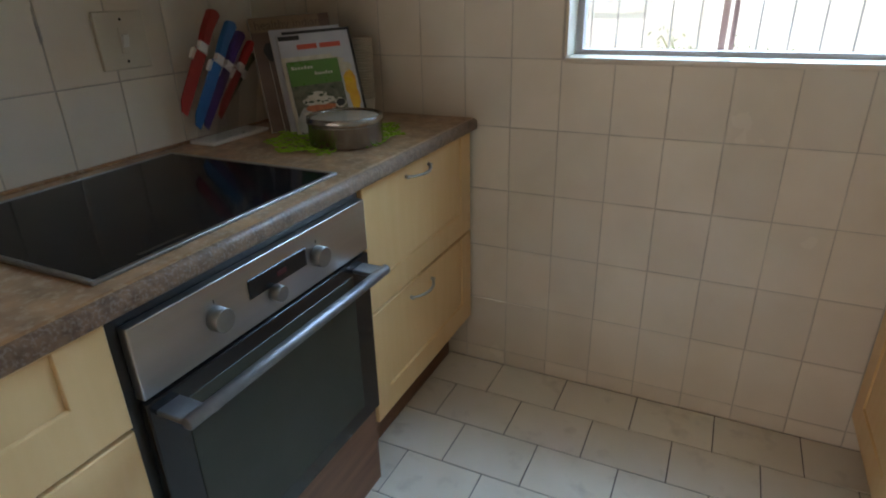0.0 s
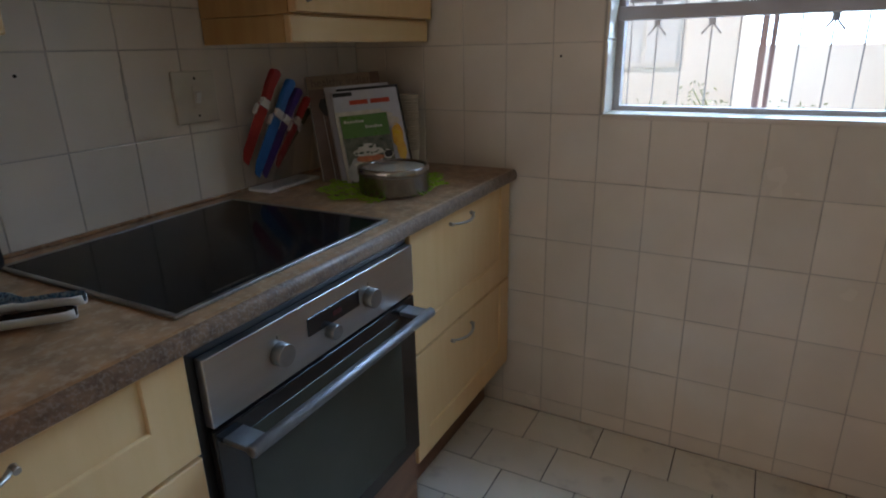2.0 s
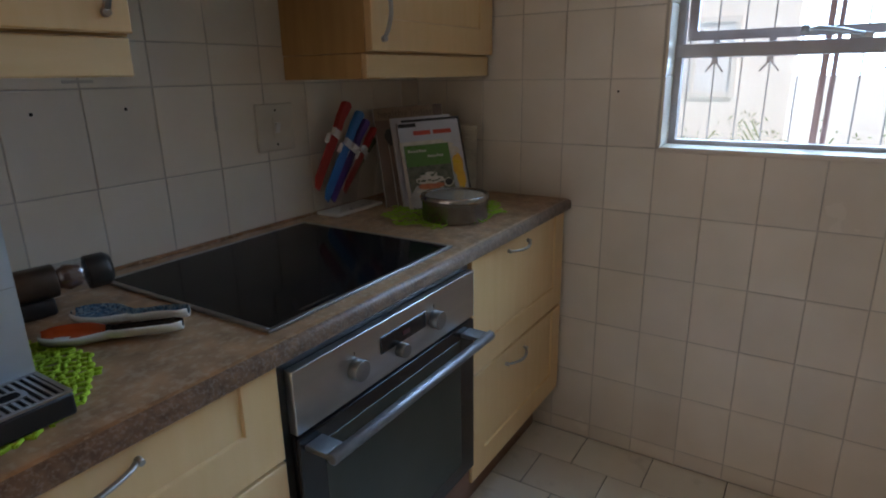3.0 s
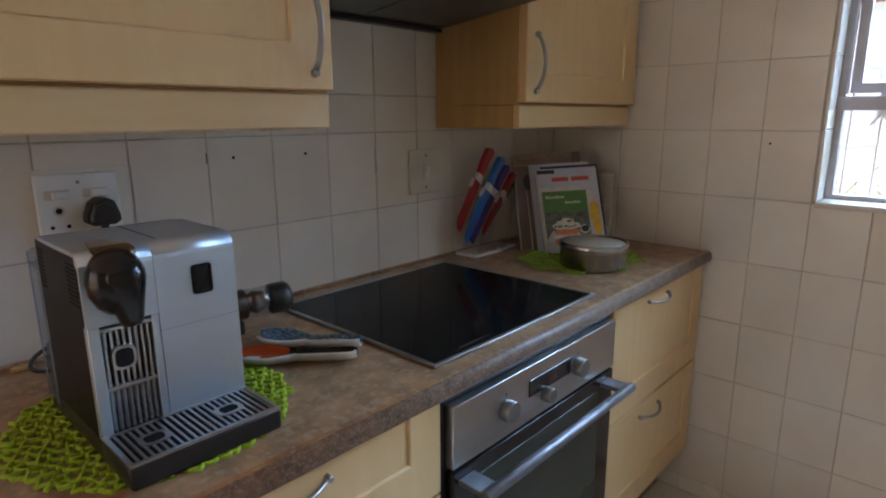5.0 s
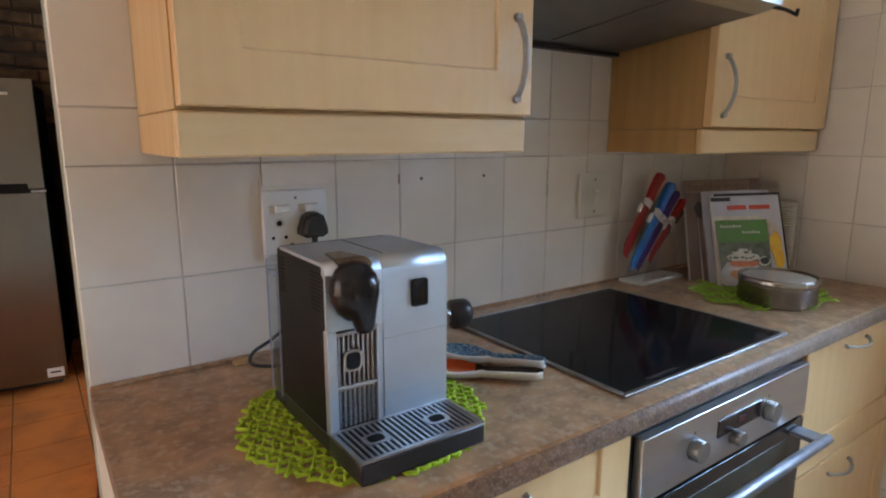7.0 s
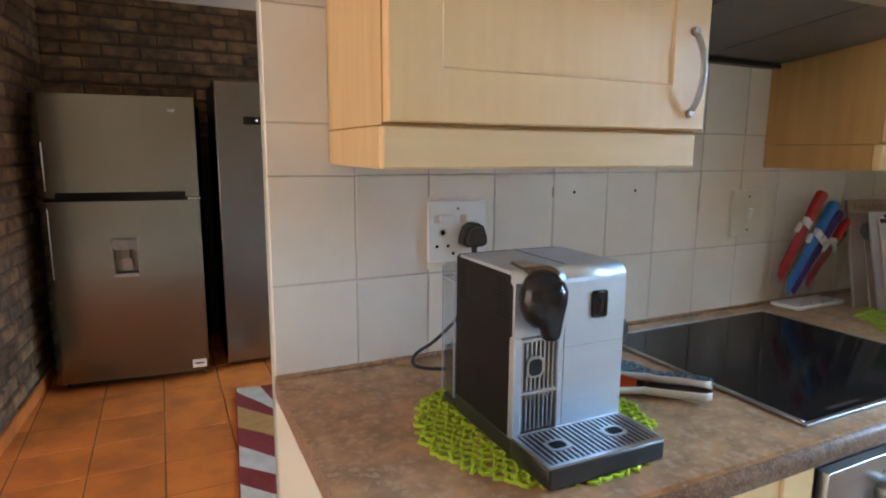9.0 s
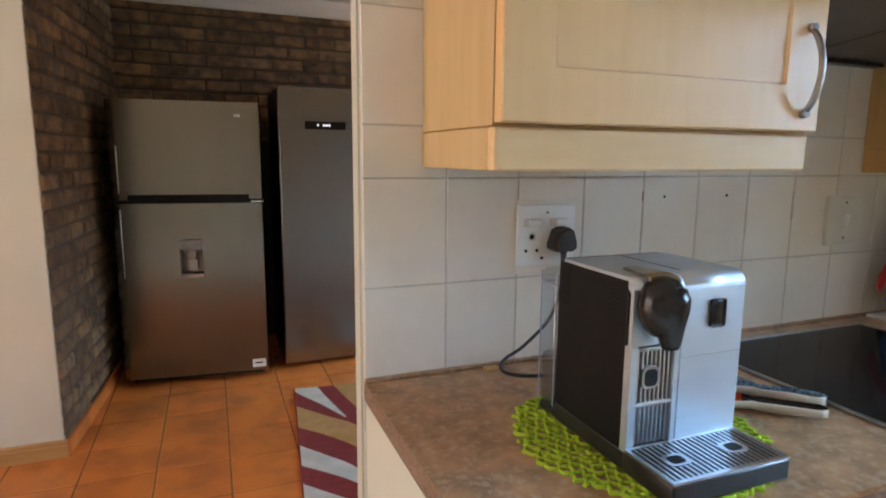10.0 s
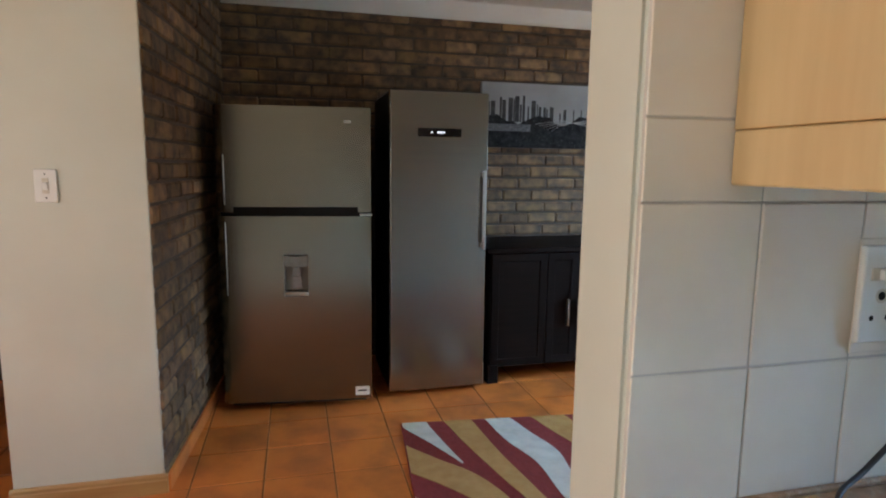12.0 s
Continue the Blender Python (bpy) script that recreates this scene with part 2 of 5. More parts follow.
def box(x0, x1, y0, y1, z0, z1, r=0.0, seg=2, bm=None):
    bm = bm or bmesh.new()
    vs = [bm.verts.new((x, y, z)) for x in (x0, x1) for y in (y0, y1) for z in (z0, z1)]
    fs = [bm.faces.new([vs[i] for i in f]) for f in ((0, 1, 3, 2), (4, 6, 7, 5), (0, 4, 5, 1), (2, 3, 7, 6), (0, 2, 6, 4), (1, 5, 7, 3))]
    if r:
        es = list({e for f in fs for e in f.edges})
        bmesh.ops.bevel(bm, geom=es, offset=r, segments=seg, affect="EDGES", profile=0.5)
        if seg > 1:
            for f in bm.faces:
                f.smooth = len(f.verts) < 4 or f.calc_area() < 4 * r * max(abs(x1 - x0), abs(y1 - y0), abs(z1 - z0))
    return bm


def cyl(c, axis, r, h, seg=24, r2=None, bm=None, bev=0.0):
    """A rod or cone from c along axis (a vector) for the length h."""
    bm = bm or bmesh.new()
    q = Vector(axis).normalized().to_track_quat("Z", "Y").to_matrix().to_4x4()
    rows = [(0, r), (h, r if r2 is None else r2)]
    if bev:
        rows = [(0, r - bev), (bev, r), (h - bev, rows[1][1]), (h, rows[1][1] - bev)]
    turn(rows, seg, bm, Matrix.Translation(c) @ q)
    return bm


def turn(rows, seg=24, bm=None, m=Matrix.Identity(4), close=True):
    """A turned shape: rows of height and radius."""
    bm = bm or bmesh.new()
    rings = []
    for z, r in rows:
        rings.append([bm.verts.new(m @ Vector((r * math.cos(2 * math.pi * i / seg), r * math.sin(2 * math.pi * i / seg), z))) for i in range(seg)])
    for a, b in zip(rings, rings[1:]):
        for i in range(seg):
            f = bm.faces.new((a[i], a[(i + 1) % seg], b[(i + 1) % seg], b[i]))
            f.smooth = True
    if close:
        bm.faces.new(rings[0][::-1])
        bm.faces.new(rings[-1])
    return bm


def tube(pts, r, seg=10, bm=None, flat=1.0):
    """A round bar swept along points."""
    bm = bm or bmesh.new()
    pts = [Vector(p) for p in pts]
    rings = []
    up = None
    for i, p in enumerate(pts):
        d = (pts[min(i + 1, len(pts) - 1)] - pts[max(i - 1, 0)]).normalized()
        if up is None:
            up = Vector((0, 0, 1)) if abs(d.z) < 0.9 else Vector((1, 0, 0))
        side = d.cross(up).normalized()
        up = side.cross(d).normalized()
        rings.append([bm.verts.new(p + side * r * math.cos(2 * math.pi * k / seg) + up * r * flat * math.sin(2 * math.pi * k / seg)) for k in range(seg)])
    for a, b in zip(rings, rings[1:]):
        for k in range(seg):
            f = bm.faces.new((a[k], a[(k + 1) % seg], b[(k + 1) % seg], b[k]))
            f.smooth = True
    bm.faces.new(rings[0][::-1])
    bm.faces.new(rings[-1])
    return bm


def spline(pts, n=8):
    """Points along a smooth curve through pts."""
    pts = [Vector(p) for p in pts]
    out = []
    for i in range(len(pts) - 1):
        p0, p1, p2, p3 = pts[max(i - 1, 0)], pts[i], pts[i + 1], pts[min(i + 2, len(pts) - 1)]
        for k in range(n):
            t = k / n
            out.append(0.5 * (2 * p1 + (p2 - p0) * t + (2 * p0 - 5 * p1 + 4 * p2 - p3) * t * t + (3 * p1 - p0 - 3 * p2 + p3) * t ** 3))
    return out + [pts[-1]]


def slab(outline, lo, hi, axis="z", bm=None, r=0.0):
    """A flat outline in two coordinates, made solid between lo and hi along the third."""
    bm = bm or bmesh.new()

    def put(p, h):
        a, b = p
        return {"z": (a, b, h), "y": (a, h, b), "x": (h, a, b)}[axis]

    lower = [bm.verts.new(put(p, lo)) for p in outline]
    upper = [bm.verts.new(put(p, hi)) for p in outline]
    n = len(outline)
    bm.faces.new(lower[::-1])
    top = bm.faces.new(upper)
    for i in range(n):
        bm.faces.new((lower[i], lower[(i + 1) % n], upper[(i + 1) % n], upper[i]))
    bmesh.ops.recalc_face_normals(bm, faces=bm.faces)
    if r:
        bmesh.ops.bevel(bm, geom=list(top.edges), offset=r, segments=2, affect="EDGES")
    return bm


def holed(outer, hole, d0, d1, axis):
    """A rectangular sheet with a rectangular hole: outer and hole are (a0, a1, b0, b1)."""
    bm = bmesh.new()
    a0, a1, b0, b1 = outer
    h0, h1, k0, k1 = hole
    for p, q, r, s in ((a0, h0, b0, b1), (h1, a1, b0, b1), (h0, h1, b0, k0), (h0, h1, k1, b1)):
        if q - p < 1e-5 or s - r < 1e-5:
            continue
        if axis == "y":
            box(p, q, d0, d1, r, s, bm=bm)
        elif axis == "x":
            box(d0, d1, p, q, r, s, bm=bm)
        else:
            box(p, q, r, s, d0, d1, bm=bm)
    return bm


def shaker(x0, x1, z0, z1, yf, stile, rail, top=None, t=0.02, sink=0.005):
    """A framed door or drawer front in the plane y = yf, facing -y, as one closed mesh."""
    bm = bmesh.new()
    top = rail if top is None else max(top, 0.004)
    e = 0.002

    def ring(a, b, c, d, y):
        return [bm.verts.new((x, y, z)) for x, z in ((a, c), (b, c), (b, d), (a, d))]

    xi0, xi1, zi0, zi1 = x0 + stile, x1 - stile, z0 + rail, z1 - top
    rings = [ring(x0, x1, z0, z1, yf + t), ring(x0, x1, z0, z1, yf + e), ring(x0 + e, x1 - e, z0 + e, z1 - e, yf),
             ring(xi0 - e, xi1 + e, zi0 - e, zi1 + e * (top > 0.01), yf), ring(xi0, xi1, zi0, zi1 - e, yf + e), ring(xi0 + 0.001, xi1 - 0.001, zi0 + 0.001, zi1 - e - 0.001, yf + sink)]
    bm.faces.new(rings[0][::-1])
    for a, b in zip(rings, rings[1:]):
        for k in range(4):
            bm.faces.new((a[k], a[(k + 1) % 4], b[(k + 1) % 4], b[k]))
    bm.faces.new(rings[-1])
    bmesh.ops.recalc_face_normals(bm, faces=bm.faces)
    return bm


def bow(a, b, out, r=0.005):
    """A bow handle from a to b that swells by out (a vector)."""
    a, b, out = Vector(a), Vector(b), Vector(out)
    pts = []
    for i in range(17):
        t = i / 16
        pts.append(a.lerp(b, t) + out * (math.sin(math.pi * t) ** 0.55 * 0.72 + 0.28 * math.sin(math.pi * t)))
    bm = tube(pts, r, 10, flat=0.7)
    for p in (a, b):
        cyl(p - out.normalized() * 0.001, out, r * 1.2, 0.011, 12, r * 1.0, bm)
    return bm

# ---- structure ----
KF, DF, CEIL = 0.04, -0.03, 2.40
TOP = 0.90
W0, W1, WZ0, WZ1 = -2.12, -0.852, 1.077, 2.06

end = slab([(-1.949, 0.0065), (1.7, 0.0065), (1.7, 0.19), (-1.917, 0.19)], DF - 0.05, CEIL, "z")
bmesh.ops.bevel(end, geom=[e for e in end.edges if all(v.co.x < 0 for v in e.verts) and abs(e.verts[0].co.z - e.verts[1].co.z) > 1], offset=0.007, segments=3, affect="EDGES")
wall_north = setting("wall_north", end, M["plaster"], "cream plastered wall end behind white kitchen tiles", "wall")
part("grout", box(-1.943, 0.0, 0.002, 0.0075, TOP - 0.1, CEIL), M["grout"], wall_north)
wall_east = setting("wall_east", holed((-2.6, 0.0065, DF, CEIL), (W0, W1, WZ0, WZ1), 0.0065, 0.22, "x"), M["plaster"], "kitchen outer wall with window opening, tiled inside", "wall")
part("grout", holed((-2.4, 0.002, KF - 0.02, CEIL), (W0, W1, WZ0, WZ1), 0.002, 0.0075, "x"), M["grout"], wall_east)
wall_south = setting("wall_south", box(-4.9, 0.0065, -2.6, -2.4, DF - 0.05, CEIL), M["plaster"], "cream plastered kitchen wall", "wall")
wall_west = setting("wall_west", holed((-2.4, 3.45, DF - 0.05, CEIL), (-1.25, 0.95, 0.12, 2.28), -4.9, -4.7, "x"), M["plaster"], "cream plastered wall with a garden door opening", "wall")
wall_dining = setting("wall_dining_back", box(-4.9, 1.7, 3.462, 3.62, DF - 0.05, CEIL), M["mortar"], "dark face brick wall of the dining room", "wall")
wall_dining_e = setting("wall_dining_east", holed((0.11, 3.462, DF - 0.05, CEIL), (0.8, 2.4, 0.9, 2.1), 1.5, 1.7, "x"), M["plaster"], "cream plastered dining room wall with window opening", "wall")
pier = setting("wall_pier", box(-3.405, -2.862, 1.885, 2.1, DF - 0.05, CEIL, 0.004, 2), M["plaster"], "cream painted plaster pier at the passage", "wall")
ANG = -math.degrees(math.atan2(0.117, 1.575))
M_BR = pose(-2.852, 1.875, 0, 0, 0, ANG)
wall_brick = setting("wall_brick_side", box(-0.14, -0.012, 0.01, 1.62, DF - 0.05, CEIL), M["mortar"], "dark face brick side wall beside the fridge", "wall")
wall_brick.matrix_world = M_BR
setting("ceiling", box(-4.9, 0.30, -2.6, 0.0065, CEIL, CEIL + 0.08), M["ceil"], "white painted flat kitchen ceiling", "ceiling")
setting("ceiling_dining", box(-4.9, 1.7, 0.0065, 3.62, CEIL, CEIL + 0.08), M["ceil"], "white painted flat dining room ceiling", "ceiling")
floor_k = setting("floor_kitchen", box(-4.7, 0.006, -2.4, 0.0065, DF - 0.03, KF - 0.003), M["fgrout"], "cream tiled kitchen floor with dark joints", "floor")
floor_d = setting("floor_dining", box(-4.7, 1.5, 0.0065, 3.462, DF - 0.08, DF - 0.003), M["tgrout"], "orange terracotta tiled dining floor", "floor")


def cornice(x0, x1, y, m=None):
    prof = [(0, 0), (0, -0.10), (-0.012, -0.10), (-0.03, -0.085), (-0.05, -0.06), (-0.075, -0.035), (-0.09, -0.012), (-0.10, 0)]
    bm = slab([(y + a, CEIL + b) for a, b in prof], x0, x1, "x")
    ob = setting("cornice", bm, M["ceil"], "white coved plaster cornice under the ceiling", "cornice")
    if m is not None:
        ob.matrix_world = m
    return ob


cornice(-2.74, 1.5, 3.449)
cornice(0.0, 1.5, 0.0, M_BR @ pose(0, 0, 0, 0, 0, -90) @ Matrix.Scale(-1, 4, (1, 0, 0)))
sk = setting("skirting_pier", slab([(1.885, DF), (1.868, DF), (1.868, DF + 0.055), (1.872, DF + 0.06), (1.872, DF + 0.072), (1.876, DF + 0.078), (1.885, DF + 0.08)], -3.415, -2.848, "x"), M["skirt"], "varnished pine skirting board on the pier", "skirting")
setting("skirting_brick", box(0.0, 0.012, 0.012, 1.56, DF, DF + 0.075, 0.003, 2), M["terra"], "terracotta tile skirting along the brick wall", "skirting").matrix_world = M_BR

# ---- kitchen window ----
win = tagged(new("window_1"), "grey painted steel window with burglar bars, top sash ajar", "window", "", "structure")
FX = 0.10
fr = holed((W0, W1, WZ0, WZ1), (W0 + 0.022, W1 - 0.022, WZ0 + 0.016, WZ1 - 0.02), FX, FX + 0.035, "x")
part("window_frame", fr, M["winframe"], win)
part("transom", box(FX - 0.006, FX + 0.035, W0, W1, 1.328, 1.366, 0.003, 2), M["winframe"], win)
sash_m = Matrix.Translation((FX + 0.02, 0, WZ1 - 0.03)) @ Matrix.Rotation(radians(-3.5), 4, "Y") @ Matrix.Translation((-FX - 0.02, 0, -WZ1 + 0.03))
for i, (a, b) in enumerate(((W0 + 0.024, -1.50), (-1.49, W1 - 0.024))):
    bm = holed((a, b, 1.376, WZ1 - 0.024), (a + 0.026, b - 0.026, 1.402, WZ1 - 0.05), FX + 0.006, FX + 0.03, "x")
    bmesh.ops.transform(bm, matrix=sash_m, verts=bm.verts)
    s = part("sash", bm, M["winframe"], win)
    bm = box(FX + 0.016, FX + 0.019, a + 0.02, b - 0.02, 1.396, WZ1 - 0.045)
    bmesh.ops.transform(bm, matrix=sash_m, verts=bm.verts)
    p = part("pane", bm, M["glass"], s)
    p.visible_shadow = False
    bm = tube([(FX + 0.02, b - 0.30, 1.392), (FX - 0.015, b - 0.33, 1.395), (FX - 0.025, b - 0.38, 1.386), (FX - 0.012, b - 0.43, 1.374)], 0.006, 8)
    cyl((FX - 0.015, b - 0.30, 1.382), (0, 0, 1), 0.010, 0.02, 12, bm=bm)
    box(FX - 0.012, FX + 0.004, b - 0.45, b - 0.40, 1.366, 1.380, 0.002, 1, bm)
    part("stay_handle", bm, M["chrome"], s, "worn chrome casement stay")
p = part("pane", box(FX + 0.016, FX + 0.019, W0 + 0.02, W1 - 0.02, WZ0 + 0.014, 1.33), M["glass"], win)
p.visible_shadow = False
# reveal and sill tiles
part("window_sill", box(-0.006, FX, W0, W1, WZ0 - 0.012, WZ0 + 0.003, 0.003, 2), M["tile"], win, "white tiled window sill")
for z in (1.082, 1.28, 1.477, 1.674, 1.871):
    part("reveal_tile", box(0.0, FX, W1 - 0.004, W1 + 0.004, z, z + 0.194, 0.0015, 1), M["tile"], win)

# burglar bars outside the glass
bars = thing("burglar_bars", "thin steel burglar bars with forked ends outside the window", "window bars", pose(0, 0, 0))
BX = 0.15
ybars = [-0.885 - 0.0715 * i for i in range(17)]
for i, y in enumerate(ybars):
    if i in (5,):
        continue
    part("bar", cyl((BX, y, 1.04), (0, 0, 1), 0.0021, 1.04, 8), M["winframe"], bars)
    if i % 2 == 1:
        bm = tube([(BX, y - 0.024, 1.288), (BX, y, 1.318)], 0.003, 6)
        tube([(BX, y + 0.024, 1.288), (BX, y, 1.318)], 0.003, 6, bm)
        box(BX - 0.004, BX + 0.004, y - 0.009, y + 0.009, 1.312, 1.40, 0.001, 1, bm)
        part("fork", bm, M["winframe"], bars)
for z in (1.345, 1.75, 2.0):
    part("rail", box(BX - 0.003, BX + 0.003, W0, W1, z - 0.012, z + 0.012), M["winframe"], bars)

# ---- yard past the window ----
M["yardwall"] = mat("pale_plastered_garden_wall", (0.84, 0.82, 0.78), (0.79, 0.77, 0.72), 2, 0.85, bump=0.3, bscale=60)
M["yardground"] = mat("pale_paved_ground", (0.55, 0.50, 0.42), (0.46, 0.41, 0.34), 3, 0.9, bump=0.4, bscale=30)
# Post, pane and leaf colours are paled to carry the glare outside.
M["post"] = mat("glare_paled_post", (0.66, 0.42, 0.39), (0.56, 0.34, 0.32), 12, 0.6)
M["palepane"] = mat("glare_paled_glass", (0.74, 0.75, 0.75), (0.66, 0.68, 0.68), 6, 0.3)
M["leaf"] = mat("shrub_leaf", (0.22, 0.27, 0.14), (0.28, 0.33, 0.18), 20, 0.6)
tagged(part("ground", box(0.22, 600, -400, 400, DF - 0.3, DF - 0.1), M["yardground"]), "pale paved yard outside the window", "ground", "", "structure")
house = thing("neighbour_house", "pale plastered house wall with a small window across the yard", "house", pose(5.2, 0, DF - 0.1))
part("wall", box(0, 0.3, -0.95, 9, 0, 2.5, 0.02, 1), M["yardwall"], house)
part("roof", slab([(-0.06, 2.47), (0.3, 2.5), (3.5, 3.5), (3.5, 3.6), (0.2, 2.62), (-0.06, 2.56)], -1.2, 9.2, "y"), M["plinth"], house)
for y in (0.0, 2.6):
    w = part("window", holed((y - 0.42, y + 0.42, 1.15, 1.95), (y - 0.37, y + 0.37, 1.20, 1.90), -0.03, 0.02, "x"), M["white"], house)
    part("pane", box(-0.006, 0.004, y - 0.38, y + 0.38, 1.19, 1.91), M["palepane"], w)
    part("glazing_bar", box(-0.02, 0.006, y - 0.02, y + 0.02, 1.19, 1.91), M["white"], w)
tagged(part("garden_wall", box(6.0, 6.2, -20, -0.6, DF - 0.1, 1.22, 0.02, 1), M["yardwall"]), "low pale plastered garden wall across the yard", "garden wall")
tagged(part("sky_backdrop", box(14.0, 14.1, -40, 40, 1.0, 45), glow("bright_hazy_sky", (0.42, 0.71, 1.0), 20.0)), "bright hazy sky beyond the yard", "sky", "", "structure")
# Added out of view: keeps window light off the back wall near the corner.
setting("wall_wing", box(0.22, 2.4, -2.75, -2.6, DF - 0.1, 2.6), M["brick"], "unseen dark brick wall added to shade the tiles in the window corner", "wall")
for y, hw in ((-1.2305, 0.0085), (-1.2545, 0.0065)):
    part("flat_bar", box(BX + 0.010, BX + 0.022, y - hw, y + hw, 1.04, 2.08, 0.002, 1), M["post"], bars, "red oxide flat bar in a glare-paled colour")


def shrub(x, y, h, n, seed):
    t = thing("shrub", "leafy green garden shrub against the yard wall", "shrub", pose(x, y, DF - 0.1), "yard shrubs")
    rng = random.Random(seed)
    bm = bmesh.new()
    lv = bmesh.new()
    for k in range(9):
        a = rng.uniform(0, 6.28)
        tip = Vector((0.35 * math.cos(a), 0.45 * math.sin(a), h * rng.uniform(0.7, 1.0)))
        tube([(0, 0, 0), tip * 0.5 + Vector((0, 0, 0.1)), tip], 0.008, 6, bm)
        for j in range(n):
            c = tip * rng.uniform(0.35, 1.05) + Vector((rng.gauss(0, 0.1), rng.gauss(0, 0.14), rng.gauss(0, 0.08)))
            u = Vector((rng.gauss(0, 1), rng.gauss(0, 1), rng.gauss(0, 1))).normalized() * rng.uniform(0.02, 0.034)
            v = u.orthogonal().normalized() * 0.011
            lv.faces.new([lv.verts.new(c + q) for q in (-u, v, u, -v)])
    part("stem", bm, M["leaf"], t)
    part("crown", lv, M["leaf"], t)


shrub(4.7, -1.05, 0.98, 30, 3)
shrub(4.8, 0.1, 0.85, 14, 5)

# ---- worktop and base units ----
XL = -1.945
prof = [(0.0, TOP), (-0.576, TOP), (-0.584, TOP - 0.0012), (-0.590, TOP - 0.004), (-0.5935, TOP - 0.009), (-0.5945, TOP - 0.015), (-0.5945, TOP - 0.027), (-0.593, TOP - 0.032), (-0.589, TOP - 0.034), (-0.561, TOP - 0.034), (0.0, TOP - 0.034)]
bm = slab([(p, q) for p, q in prof], XL, -0.001, "x")
for f in bm.faces:
    f.smooth = len(f.verts) == 4 and f.calc_area() < 0.06
wt = tagged(part("worktop", bm, M["top"]), "brown mottled stone-look laminate kitchen worktop with rounded edge", "worktop")
me = wt.data
# Front roll and ends get the laminate copy that carries their shade.
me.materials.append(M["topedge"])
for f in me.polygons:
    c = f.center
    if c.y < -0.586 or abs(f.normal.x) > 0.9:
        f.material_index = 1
part("upstand", box(XL, -0.002, -0.010, -0.0008, TOP, TOP + 0.008, 0.002, 1), M["top"], wt, "narrow brown sealing strip along the tiles")


def base_unit(name, label, x0, x1, fronts, handles, stile):
    u = thing(name, label, "kitchen cabinet", pose((x0 + x1) / 2, -0.28, KF))
    ox, oy, oz = (x0 + x1) / 2, -0.28, KF

    def P(n, bm, mt, par, lab=""):
        bmesh.ops.translate(bm, vec=(-ox, -oy, -oz), verts=bm.verts)
        return part(n, bm, mt, par, lab)

    body = box(x0, x1, -0.555, -0.012, 0.205, TOP - 0.036)
    P("body", body, M["maple"], u)
    P("plinth", box(x0, x1, -0.488, -0.47, KF, 0.205), M["plinth"], u, "brown recessed plinth board")
    for (z0, z1, rail, top), h in zip(fronts, handles):
        d = P("drawer_front", shaker(x0 + 0.003, x1 - 0.003, z0, z1, -0.577, stile, rail, top), M["maple"], u)
        if h:
            hx0, hx1, hz = h
            P("handle", bow((hx0, -0.578, hz), (hx1, -0.578, hz), (0, -0.026, -0.004), 0.0045), M["handle"], d, "dull metal bow handle")


base_unit("drawer_unit", "pale maple drawer unit with bow handle beside the oven", XL + 0.012, -1.240, [(0.689, 0.862, 0.083, 0.0), (0.222, 0.682, 0.08, 0.08)], [(-1.66, -1.475, 0.835), None], 0.072)
base_unit("drawer_unit", "maple two-drawer unit with bow handles beside the window wall", -0.628, -0.012, [(0.543, 0.862, 0.075, 0.0), (0.222, 0.537, 0.075, 0.0)], [(-0.425, -0.300, 0.833), (-0.430, -0.305, 0.497)], 0.07)
tagged(part("end_panel", box(XL, XL + 0.010, -0.58, -0.012, KF, TOP - 0.036), M["plaster"]), "cream end panel under the worktop", "cabinet panel")

